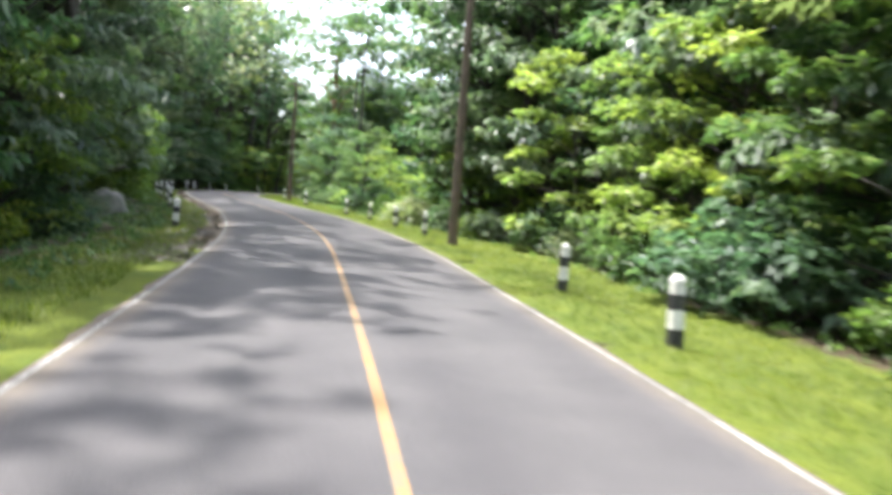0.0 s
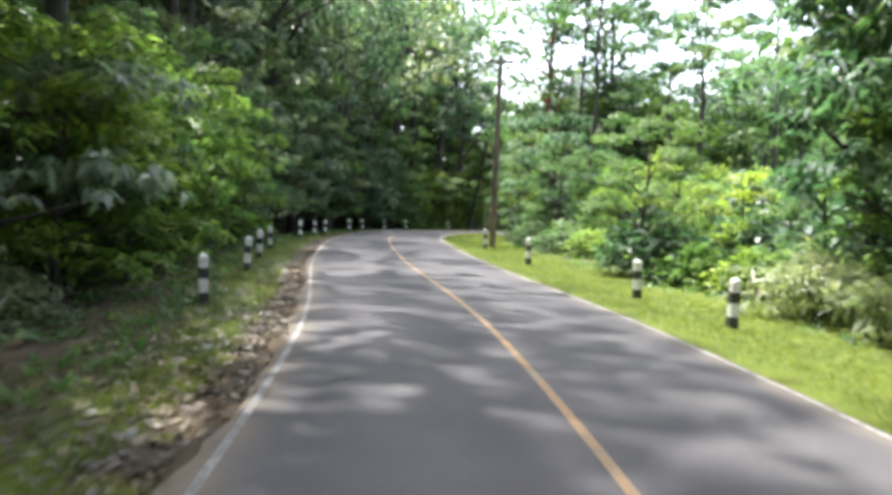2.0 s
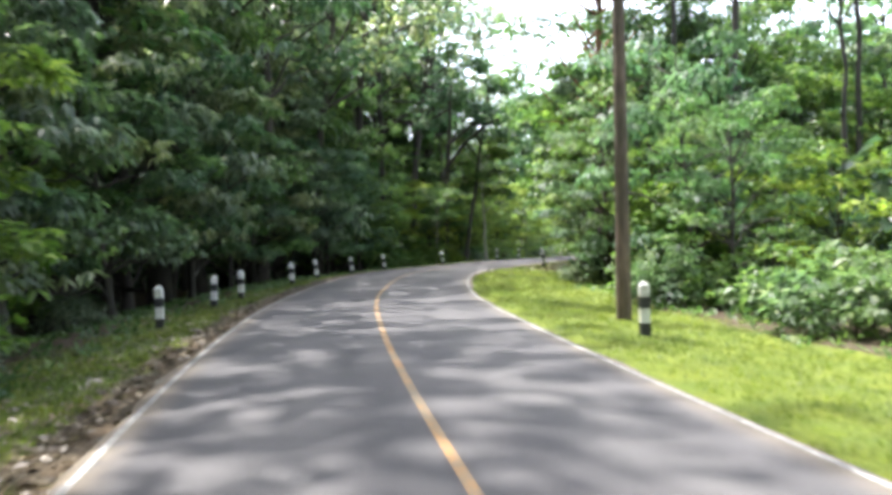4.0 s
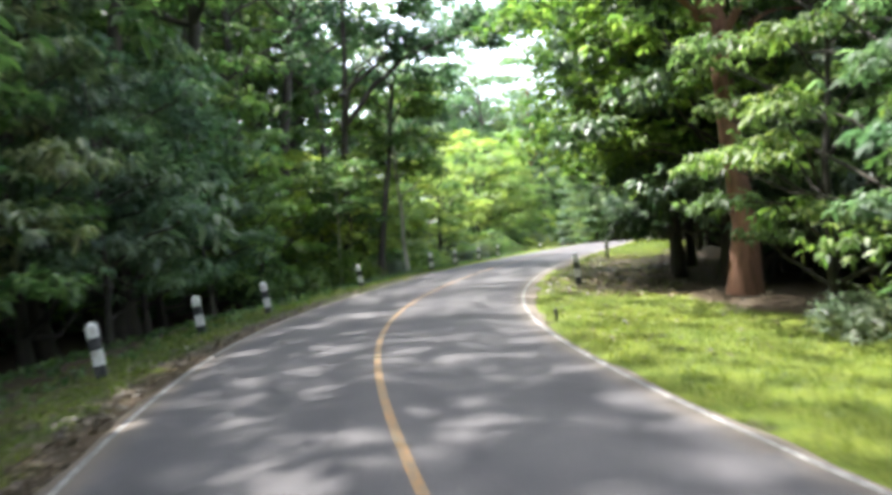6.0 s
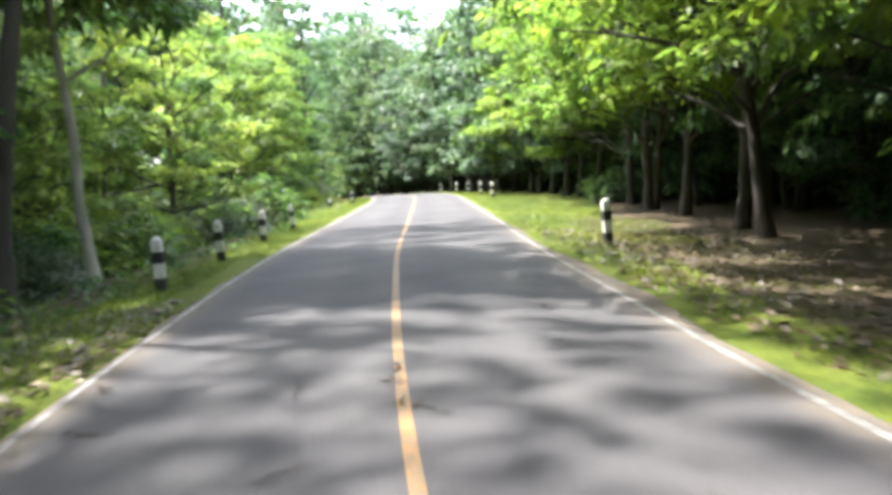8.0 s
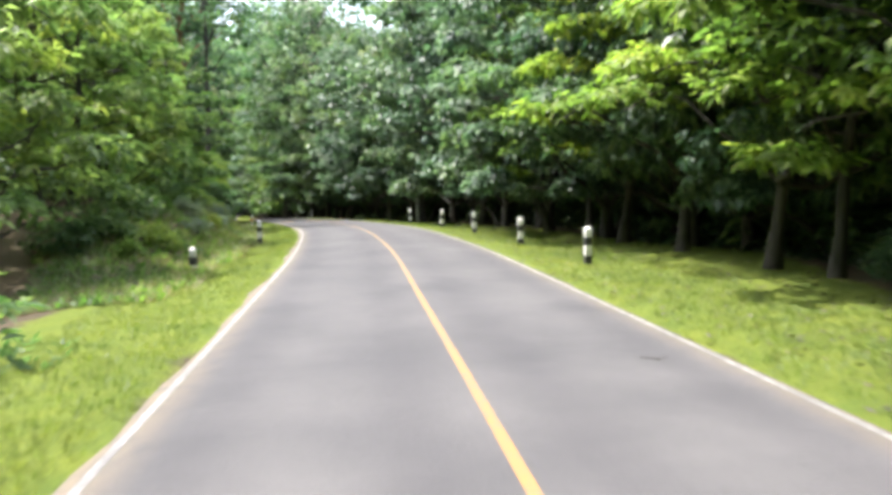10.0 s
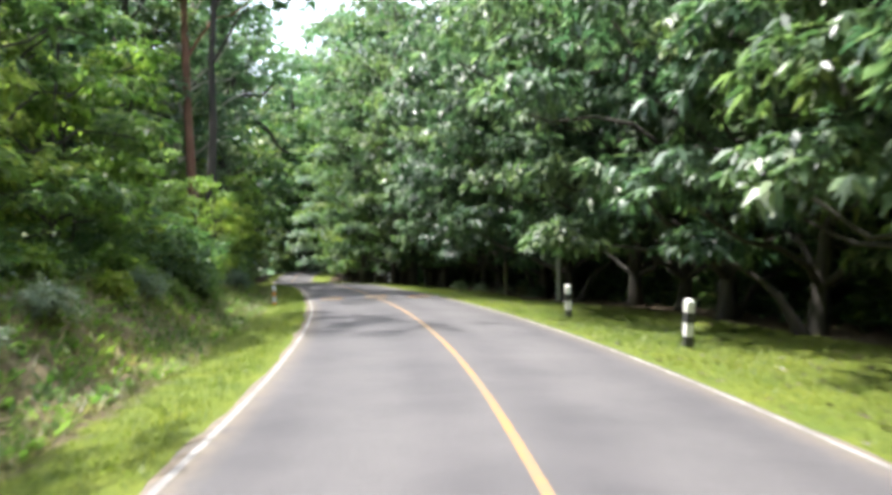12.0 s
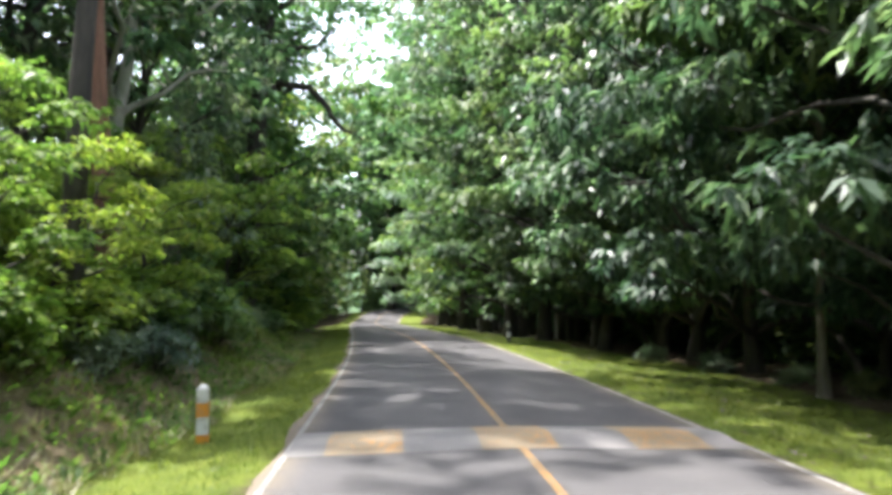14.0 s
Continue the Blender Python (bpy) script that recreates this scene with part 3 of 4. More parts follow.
# young trees whose leaf colour carries the sunlight
PALE_LIT = [
    make_tree("young_tree", 37, 8.0, 0.8, 3.1, 20, 1.05, 56, (0.28, 0.1), 0.1, LEAF_PALE_LIT, BARK_DARK, "spreading tree on the bank, yellow-green leaves coloured pale as if sunlit", droop=0.5),
    make_tree("young_tree", 38, 9.0, 1.2, 3.2, 20, 1.1, 56, (0.29, 0.1), 0.11, LEAF_PALE_LIT, BARK_DARK, "taller tree on the bank, layered green leaves coloured pale as if sunlit", flat_lobe=0.4),
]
THICKET = [
    make_tree("young_tree", 35, 7.0, 1.0, 2.6, 9, 1.35, 34, (0.46, 0.17), 0.1, LEAF_BRIGHT, BARK_DARK, "young light green tree standing behind the forest edge", per_twig=4),
    make_tree("young_tree", 36, 8.0, 1.4, 2.8, 9, 1.4, 34, (0.48, 0.18), 0.1, LEAF_MID, BARK_DARK, "young green tree standing behind the forest edge", per_twig=4),
]
BUSH = [
    make_bush("bush", 41, 1.5, 9, 36, (0.25, 0.09), LEAF_MID, "dense green bush at the edge of the forest"),
    make_bush("bush", 42, 1.1, 8, 36, (0.2, 0.075), LEAF_BRIGHT, "light green leafy bush on the verge"),
    make_bush("bush", 43, 1.8, 10, 34, (0.3, 0.11), LEAF_DEEP, "dark green bush with large leaves"),
    make_bush("bush", 44, 1.3, 8, 34, (0.34, 0.045), LEAF_GREY_SHEEN, "scrubby bush with narrow greyish leaves"),
]
SLENDER = [
    make_tree("slender_tree", 51, 21, 13.0, 3.8, 9, 1.4, 30, (0.42, 0.17), 0.2, LEAF_MID, BARK_DARK, "tall slender tree with a thin spread crown", flat_lobe=0.35, forks=9),
    make_tree("slender_tree", 52, 18, 11.8, 3.2, 8, 1.3, 30, (0.4, 0.16), 0.16, LEAF_DEEP, BARK_DARK, "tall slender tree with a sparse high crown", flat_lobe=0.4, forks=8),
]
OVERHANG = [
    make_tree("overhanging_tree", 91, 13, 2.0, 4.9, 24, 1.35, 66, (0.3, 0.1), 0.2, LEAF_DEEP, BARK_DARK, "broad forest tree with low overhanging dark leaf sprays", droop=0.8, flat_lobe=0.4, per_twig=6),
    make_tree("overhanging_tree", 92, 12, 2.2, 4.7, 23, 1.35, 66, (0.29, 0.095), 0.18, LEAF_MID, BARK_DARK, "broad forest tree with overhanging mid-green leaf sprays", droop=0.8, flat_lobe=0.4, per_twig=6),
    make_tree("overhanging_tree", 97, 13, 1.6, 4.8, 24, 1.35, 66, (0.3, 0.1), 0.2, LEAF_GREY_SHEEN, BARK_DARK, "broad forest tree with green hanging leaf sprays, silvery sky sheen painted in", droop=0.8, flat_lobe=0.4, per_twig=6),
    make_tree("overhanging_tree", 98, 13, 1.5, 5.0, 32, 1.4, 78, (0.32, 0.115), 0.2, LEAF_GLOSSY_SHADED, BARK_DARK, "broad forest tree with glossy layered leaf sprays, coloured dark for shade", droop=0.8, flat_lobe=0.6, per_twig=6),
    make_tree("overhanging_tree", 99, 14, 1.8, 5.0, 32, 1.4, 78, (0.34, 0.115), 0.2, LEAF_GLOSSY_SHADED, BARK_DARK, "forest tree with drooping glossy green leaves, coloured dark for shade", droop=1.0, flat_lobe=0.65, per_twig=6),
]
SPRAY = [
    make_tree("overhanging_tree", 101, 11, 2.4, 5.2, 26, 1.3, 60, (0.3, 0.1), 0.18, LEAF_BRIGHT, BARK_DARK, "broad tree with flat light green leaf sprays over the verge", droop=0.5, flat_lobe=0.28, per_twig=6),
    make_tree("overhanging_tree", 102, 12, 2.8, 5.2, 26, 1.3, 60, (0.31, 0.1), 0.18, LEAF_MID, BARK_DARK, "broad tree with flat green leaf sprays over the verge", droop=0.6, flat_lobe=0.28, per_twig=6),
]
CANOPY = [
    make_tree("canopy_tree", 95, 18, 8.5, 5.4, 18, 1.8, 36, (0.36, 0.14), 0.24, LEAF_DEEP, BARK_DARK, "tall tree with a high dark crown spreading over the road", droop=0.6),
    make_tree("canopy_tree", 96, 20, 9.5, 5.2, 18, 1.8, 36, (0.36, 0.14), 0.26, LEAF_GREY_SHEEN, BARK_DARK, "tall tree with a high greyish crown, sky sheen painted in, spreading over the road", droop=0.9, flat_lobe=0.8, low=-0.8),
]
SHADE_TREE = [
    make_tree("shade_tree", 93, 12, 3.2, 4.5, 24, 1.5, 66, (0.31, 0.12), 0.17, LEAF_BRIGHT, BARK_DARK, "tree with a dark trunk and a bright green crown"),
    make_tree("shade_tree", 94, 13, 3.2, 4.5, 24, 1.5, 66, (0.32, 0.12), 0.19, LEAF_MID, BARK_DARK, "tree with a dark straight trunk and green crown"),
]
USED = set()


def plant(kind, s, d, turn, scale, lean=(0.0, 0.0), lift=0.0):
    m = put(kind, s, d, turn, lean, scale, lift)
    if kind.name in USED:
        loc, rot, sc = m.decompose()
        got = copy_thing(kind, Matrix.LocRotScale(loc, rot, None))
        got.scale = sc
        return got
    USED.add(kind.name)
    kind.matrix_world = m
    return kind


def row(kinds, s0, s1, d0, d1, step, size=(0.85, 1.15), seed=0):
    r = np.random.default_rng(seed + int(s0 * 7 + abs(d0) * 31))
    s = s0
    while s < s1:
        k = kinds[int(r.integers(len(kinds)))]
        plant(k, s + r.uniform(-0.3, 0.3) * step, r.uniform(d0, d1), r.uniform(0, 360), r.uniform(*size), r.normal(size=2) * 2.0)
        s += step


# on the left: a dark wall of forest, then lighter young trees, then trees on the bank
row(BUSH, 22, 44, -8.6, -7.6, 3.0, (0.7, 1.0))
row(BUSH, 45, 56, -7.8, -6.4, 3.2, (0.7, 1.1))
row([BUSH[0], BUSH[3]], 58, 94, -8.6, -7.0, 3.4, (0.6, 1.0))
row([MIDDLE[3], MIDDLE[1], MIDDLE[0]], 24, 44, -10.6, -9.4, 5.0, (0.8, 1.1))
row([MIDDLE[3], MIDDLE[1], MIDDLE[0]], 46, 94, -9.2, -7.8, 6.0, (0.8, 1.1))
row([OVERHANG[2], OVERHANG[0], OVERHANG[2]], 18, 40, -12.2, -11.0, 5.5, (0.85, 1.0))
row([OVERHANG[2], OVERHANG[0], OVERHANG[2]], 42, 64, -10.6, -9.0, 6.5, (0.9, 1.15))
row([OVERHANG[2], OVERHANG[1]], 82, 118, -9.6, -8.2, 4.6, (0.85, 1.05))
row(CANOPY, 43, 64, -9.6, -8.8, 6.5, (1.25, 1.4))
row(CANOPY, 64, 108, -9.4, -8.6, 5.6, (1.4, 1.55))
row([MIDDLE[0], MIDDLE[2], MIDDLE[1]], 63, 82, -7.2, -6.2, 2.6, (0.75, 0.95))
row([MIDDLE[1], MIDDLE[3], MIDDLE[2]], 82, 116, -7.2, -6.4, 3.6, (0.75, 1.0))
row([MIDDLE[2], MIDDLE[1], THICKET[0]], 64, 82, -10.5, -8.6, 3.0, (0.9, 1.15))
for s, d, size in ((104.5, -7.4, 1.2), (111.0, -8.0, 1.2), (119.0, -10.5, 1.4), (124.5, -12.6, 1.45), (131.0, -13.6, 1.5), (137.5, -14.2, 1.5)):
    plant(CANOPY[int(s) % 2], s, d, s * 35, size)
row([TALL[0], TALL[3], TALL[1], TALL[3]], 16, 40, -17.0, -14.5, 4.6, (1.2, 1.5))
row([TALL[0], TALL[3], TALL[1], TALL[3]], 42, 60, -13.5, -10.0, 5.2, (1.2, 1.5))
row([TALL[3], TALL[1], TALL[3], TALL[2]], 60, 116, -17.0, -14.0, 4.4, (1.2, 1.5))
row([TALL[1], TALL[3], TALL[0]], 92, 113, -13.0, -10.5, 3.6, (1.3, 1.6))
row(FAR, 14, 120, -20.0, -16.0, 5.5, (1.0, 1.4))
row(FAR, 14, 116, -29.0, -23.0, 7.5, (1.1, 1.5))
row(FAR, 116, 146, -26.0, -21.0, 4.0, (1.65, 1.9))
row(FAR, 152, 190, -30.0, -24.0, 5.0, (0.7, 0.85))
row([MIDDLE[0], PALE_LIT[0], MIDDLE[1], PALE_LIT[1]], 114, 148, -9.2, -7.6, 3.2, (0.8, 1.05))
row([BUSH[0], BUSH[1], BUSH[3]], 117, 152, -7.6, -6.4, 2.2, (0.8, 1.2))
row([MIDDLE[2], MIDDLE[0], BUSH[0]], 114, 150, -11.6, -10.0, 2.4, (0.7, 0.95))
row([TALL[1], TALL[3], TALL[0]], 118, 150, -20.0, -16.5, 3.4, (1.25, 1.5))
row(PALE_LIT, 158, 181, -10.9, -9.7, 2.6, (1.0, 1.25))
row([MIDDLE[0], MIDDLE[1]], 180, 187, -10.4, -8.8, 3.4, (0.9, 1.2))
row([PALE_LIT[0], MIDDLE[0], PALE_LIT[1]], 187, 208, -10.4, -8.8, 2.6, (0.55, 0.75))
row(TALL, 206, 228, -11.0, -9.0, 7.0, (1.0, 1.25))
row([BUSH[1], BUSH[3], BUSH[0]], 160, 190, -7.8, -6.8, 3.4, (0.4, 0.7))
row([BUSH[0], BUSH[3]], 160, 205, -8.8, -7.6, 4.0, (0.6, 0.9))
row([BUSH[1], BUSH[1], BUSH[0]], 186, 210, -7.6, -6.4, 1.7, (0.9, 1.3))
row([BUSH[1], BUSH[0], BUSH[3]], 186, 226, -6.6, -5.8, 2.4, (0.4, 0.7))
row([BUSH[1], BUSH[3]], 158, 190, -6.6, -5.6, 3.0, (0.3, 0.55))
row([MIDDLE[0], MIDDLE[1], MIDDLE[2]], 216, 300, -9.5, -7.0, 4.0, (0.9, 1.2))
row(THICKET, 216, 300, -15.0, -11.0, 5.0, (1.0, 1.4))
row(THICKET, 222, 300, 7.2, 8.6, 5.0, (1.0, 1.4))
row([TALL[1], TALL[0], TALL[3]], 193, 219, -20.0, -17.0, 3.6, (1.0, 1.25))
row(FAR, 190, 216, -24.0, -20.0, 4.0, (1.2, 1.4))
row(FAR, 226, 310, -26.0, -20.0, 5.0, (0.8, 1.0))
row([TALL[1], FAR[1], TALL[0]], 232, 300, -14.0, -9.5, 3.6, (1.0, 1.25))
# on the right: sunlit young trees, an open stretch of low growth, tall shade trees, dense dark trees
row([PALE_LIT[0], MIDDLE[1], PALE_LIT[1], MIDDLE[0]], 26, 52, 7.8, 9.0, 3.0, (0.65, 0.85))
row(BUSH, 24, 64, 7.0, 8.2, 2.6, (0.7, 1.1))
row([TALL[0], TALL[3], TALL[1]], 20, 64, 12.0, 14.5, 3.2, (1.1, 1.35))
row([OVERHANG[0], OVERHANG[2]], 32, 50, 11.8, 12.8, 3.4, (1.05, 1.25))
row([OVERHANG[0], OVERHANG[2]], 52, 64, 10.4, 11.8, 3.4, (1.05, 1.25))
row(FAR, 42, 68, 15.5, 18.5, 3.4, (1.1, 1.3))
row([MIDDLE[0], MIDDLE[2], BUSH[0]], 56, 66, 9.0, 11.0, 3.4, (0.6, 0.9))
row([MIDDLE[0], MIDDLE[1], BUSH[0]], 67, 98, 9.0, 11.0, 3.0, (0.5, 0.72))
row(THICKET, 62, 104, 12.5, 17.0, 3.4, (0.5, 0.68))
row([BUSH[0], BUSH[1], BUSH[2]], 64, 104, 7.2, 8.6, 2.6, (0.7, 1.0))
for s, d, size, turn in ((91, 16.3, 0.8, 0), (96, 10.9, 0.9, 60), (99, 15.6, 0.85, 200), (103, 10.7, 1.15, 120), (114, 12.2, 1.25, 300), (121, 15.6, 1.0, 300), (127, 21.0, 1.1, 30), (134, 17.0, 1.0, 90), (109, 18.0, 1.2, 250), (87, 20.0, 0.8, 150), (104, 23.0, 1.0, 10)):
    plant(SLENDER[int(s) % 2], s, d, turn, size)
row([TALL[1], TALL[0]], 63, 73, 13.0, 15.0, 3.4, (1.0, 1.25))
row(THICKET, 54, 104, 19.0, 26.0, 4.5, (0.55, 0.78))
row([MIDDLE[1], MIDDLE[2], MIDDLE[3]], 93, 101, 8.4, 9.6, 2.6, (0.8, 1.0))
for s, d, size in ((98.6, 7.6, 0.5), (101.6, 7.5, 0.55), (104.4, 7.6, 0.5)):
    plant(OVERHANG[int(s) % 2], s, d, s * 41, size)
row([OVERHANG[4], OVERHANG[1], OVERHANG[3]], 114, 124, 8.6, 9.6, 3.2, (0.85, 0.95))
row(SHADE_TREE[::-1], 112, 117, 6.9, 7.7, 3.6, (0.9, 1.0))
row(SHADE_TREE[:1], 118.5, 123, 6.9, 7.7, 3.6, (0.9, 1.0))
row(SHADE_TREE[:1], 125, 140, 7.2, 8.4, 3.6, (0.9, 1.05))
row(SHADE_TREE, 140, 156, 7.8, 9.4, 3.5, (0.85, 1.05))
row(SHADE_TREE, 112, 156, 13.5, 17.0, 4.6, (0.85, 1.05))
row(FAR, 112, 154, 19.0, 24.0, 4.6, (0.65, 0.8))
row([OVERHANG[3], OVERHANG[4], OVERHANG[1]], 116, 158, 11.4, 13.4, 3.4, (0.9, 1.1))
row([MIDDLE[3], MIDDLE[3], MIDDLE[1]], 110, 156, 9.8, 11.4, 2.8, (0.6, 0.85))
row([BUSH[2], BUSH[0]], 114, 154, 11.5, 14.0, 3.0, (0.7, 1.1))
row([BUSH[2], BUSH[0]], 146, 156, 8.0, 9.5, 3.4, (0.6, 0.9))
row([BUSH[2], BUSH[2], BUSH[0]], 157, 230, 11.0, 12.5, 3.8, (0.7, 1.1))
row(SPRAY, 155, 172, 7.9, 8.7, 4.4, (0.9, 1.05))
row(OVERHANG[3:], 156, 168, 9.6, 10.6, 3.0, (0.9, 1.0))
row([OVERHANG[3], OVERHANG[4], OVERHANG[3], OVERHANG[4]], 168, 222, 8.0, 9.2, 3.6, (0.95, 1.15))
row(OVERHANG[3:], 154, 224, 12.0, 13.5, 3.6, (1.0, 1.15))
row([TALL[0], TALL[3], TALL[2]], 154, 225, 13.5, 16.0, 4.0, (1.1, 1.4))
# hidden back row, added to keep sky light out from under the trees
row(FAR, 152, 232, 17.0, 19.5, 3.6, (1.0, 1.2))
row(FAR, 156, 310, 21.0, 26.0, 6.0, (1.1, 1.4))
row([MIDDLE[1], TALL[3], MIDDLE[3]], 216, 300, 8.2, 10.0, 4.4)
row(TALL, 226, 300, 7.6, 12.0, 4.4, (1.5, 1.9))
row(FAR, 296, 311, -9.0, 9.0, 1.6, (1.8, 2.2))
row([BUSH[2], MIDDLE[3]], 300, 311, -8.0, 8.0, 0.6, (1.1, 1.5))


def build_undergrowth(name, s0, s1, d0, d1, top, count, seed, label, leaf=0.9):
    """Dense leafy growth, in a leaf colour darkened for shade, that fills the space beneath the trees, further in than
    single plants can be told apart.
    """
    r = np.random.default_rng(seed)
    s, d = r.uniform(s0, s1, count), r.uniform(d0, d1, count)
    x, y = on_road(s, d)
    keep = np.abs(along(x, y)[1]) > min(abs(d0), abs(d1)) - 0.5
    x, y = x[keep], y[keep]
    n = len(x)
    z = ground_z(x, y)[0] + top * r.uniform(0, 1, n) ** 1.3 * (0.6 + 0.4 * np.sin(x * 0.8 + y * 0.5))
    a = r.uniform(0, 2 * np.pi, n)
    way = unit(np.c_[np.cos(a), np.sin(a), r.uniform(-0.7, 0.5, n)])
    nrm = unit(np.c_[r.normal(size=(n, 2)) * 0.5, np.ones(n)])
    sz = r.uniform(0.6, 1.3, n)
    v, f = leaves(np.c_[x, y, z], way, nrm, leaf * sz, 0.5 * leaf * sz)
    return tagged(new(name, mesh_from(name, v, f, LEAF_GLOSSY_SHADED)), label, "undergrowth", kind="stuff")


build_undergrowth("undergrowth", 14, 150, -24, -12.5, 5.0, 30000, 81, "dense undergrowth deep under the trees, coloured dark for shade")
build_undergrowth("undergrowth", 150, 308, -24, -12.5, 5.0, 26000, 84, "dense undergrowth behind the bank, coloured dark for shade")
build_undergrowth("undergrowth", 14, 308, 13.5, 26, 4.5, 56000, 82, "dense undergrowth deep under the trees, coloured dark for shade")
# dark-leaved fill, added where only black shade shows under the branches
build_undergrowth("undergrowth", 150, 230, 9.6, 14, 4.5, 22000, 86, "low growth added as dark fill for the shade under overhanging branches", 0.45)
build_undergrowth("undergrowth", 108, 152, 12.5, 16, 4.0, 14000, 87, "low growth under tall shade trees, coloured dark for shade", 0.45)
build_undergrowth("far_woods", 0, 312, -60, -30, 14.0, 26000, 83, "far dense green woods", 1.7)
build_undergrowth("far_woods", 0, 312, 28, 60, 6.0, 20000, 85, "far low green woods", 1.7)

# ---- single trees that stand out ----
lone = make_tree("roadside_tree", 61, 21, 6.5, 5.0, 26, 1.8, 66, (0.36, 0.14), 0.31, LEAF_MID, BARK_RED, "large tree with a thick reddish brown trunk", lean=0.02)
plant(lone, 109.6, 7.5, 40, 1.0)
lone = make_tree("roadside_tree", 62, 29, 14, 4.6, 26, 1.7, 60, (0.4, 0.16), 0.3, LEAF_MID, BARK_RED, "very tall tree with a bare red-brown trunk on the bank", lean=0.01)
plant(lone, 203.0, -7.6, 0, 1.0)
lone = make_tree("roadside_tree", 67, 23, 12, 4.2, 13, 1.5, 26, (0.46, 0.18), 0.24, LEAF_DEEP, BARK_DARK, "very tall tree with a bare dark trunk on the bank", lean=0.015)
plant(lone, 198.2, -6.8, 0, 1.0, (0, 4))
lone = make_tree("roadside_tree", 63, 11, 4.5, 3.0, 9, 1.5, 80, (0.44, 0.15), 0.12, LEAF_DEEP, BARK_MID, "slim tree with a dull brown straight trunk", lean=0.01, droop=0.7)
plant(lone, 199.5, 6.9, 0, 1.0)
pale_tree = make_tree("roadside_tree", 65, 10, 5.0, 2.6, 9, 1.4, 80, (0.42, 0.15), 0.14, LEAF_MID, BARK_PALE, "tree with a pale whitish trunk at the forest edge", lean=0.03)
plant(pale_tree, 129.4, -5.95, 0, 1.0)
plant(pale_tree, 122.4, -6.4, 140, 0.55)
lone = make_tree("roadside_tree", 66, 15, 9, 2.6, 8, 1.4, 60, (0.46, 0.18), 0.2, LEAF_DEEP, BARK_DARK, "dark leaning forest tree above young growth", lean=0.02)
plant(lone, 126.6, -6.2, 0, 1.0, (-7, 6))


def make_limb_tree(name, seed, top, trunk_r, limbs, clumps, leaf, leaf_mat, bark, label):
    """A tree whose own limbs and leaf clumps are given: limbs as rows of places, clumps as (x, y, z, radius, height, twigs)."""
    r = np.random.default_rng(seed)
    paths = [wobble(r, (0, 0, -0.4), top, trunk_r, trunk_r * 0.35, 11, 0.05)]
    for way, thick in limbs:
        p = spline(way, 4)
        p = p + r.normal(size=p.shape) * 0.05
        rad = np.linspace(thick, 0.03, len(p))
        paths.append(np.c_[p, rad])
        for k in range(3, len(p), 3):
            paths.append(wobble(r, p[k], p[k] + r.normal(size=3) * [0.7, 0.7, 0.4] + [0, 0, 0.3], rad[k] * 0.5, 0.01, 5, 0.35))
    base = new(name)
    tagged(base, label, "tree")
    v, f = tubes(paths, 8)
    part("trunk", mesh_from("trunk", v, f, bark, True), base)
    got, n0 = [], 0
    for x, y, z, wide, high, twigs in clumps:
        v, f = foliage(r, [(x, y, z, wide, high)], twigs, 6, leaf[0], leaf[1], 0.5, 0.9, (0.25, 1.05), -0.9)
        got.append((v, f + n0))
        n0 += len(v)
    part("crown", mesh_from("crown", np.concatenate([g[0] for g in got]), np.concatenate([g[1] for g in got]), leaf_mat), base)
    return base


over = make_limb_tree(
    "overhanging_tree", 71, (0.6, 0.5, 13), 0.27,
    [([(0.2, 0, 7.0), (2.4, 0.5, 9.4), (5.0, 0.2, 10.4), (7.6, -0.6, 10.4), (9.4, -1.4, 10.5), (10.8, -1.2, 10.6)], 0.13), ([(0.3, 0, 8.5), (2.6, 2.2, 10.8), (5.4, 3.4, 11.4)], 0.1), ([(0.2, 0.2, 6.4), (1.8, -2.0, 8.6), (4.0, -3.2, 9.6)], 0.1)],
    [(10.6, -0.9, 10.5, 1.3, 0.8, 230), (9.2, -2.7, 10.4, 1.4, 0.8, 240), (8.0, -3.6, 9.5, 0.9, 0.7, 110), (9.0, 0.9, 11.1, 1.4, 0.8, 220), (7.0, -1.6, 10.6, 1.5, 0.8, 230), (5.0, 0.2, 10.8, 1.7, 0.9, 110), (5.4, 3.3, 11.5, 1.8, 0.9, 110), (3.0, 1.0, 10.4, 1.5, 0.9, 80),
     (0.5, 0.6, 12.6, 2.0, 1.4, 140), (-1.4, 0.4, 10.6, 1.7, 1.2, 110), (7.8, 1.6, 11.2, 1.2, 0.7, 50)],
    (0.27, 0.11), LEAF_DEEP, BARK_DARK, "dark forest tree with a leafy limb reaching over the road")
plant(over, 125.0, -7.2, 0, 1.0)
forked = make_limb_tree(
    "roadside_tree", 72, (-0.2, 0, 7.0), 0.16,
    [([(-0.2, 0, 5.4), (-1.4, -0.3, 7.2), (-2.6, -0.3, 9.2), (-3.1, -0.3, 11.4)], 0.11), ([(-0.2, 0, 5.6), (-0.9, 0.1, 7.4), (-1.2, 0.2, 9.6), (-0.9, 0.2, 12.6)], 0.12), ([(-1.4, -0.3, 7.2), (-1.9, 0, 8.8), (-2.0, 0.2, 11.6)], 0.06)],
    [(-3.1, -0.3, 11.8, 1.1, 0.6, 40), (-0.8, 0.2, 13.0, 1.4, 0.8, 60), (-1.9, 0.4, 12.2, 1.0, 0.6, 30)],
    (0.34, 0.12), LEAF_GREY_SHEEN, BARK_PALE, "tree with bare pale limbs forking above dark foliage")
plant(forked, 193.8, 7.6, 0, 1.0)
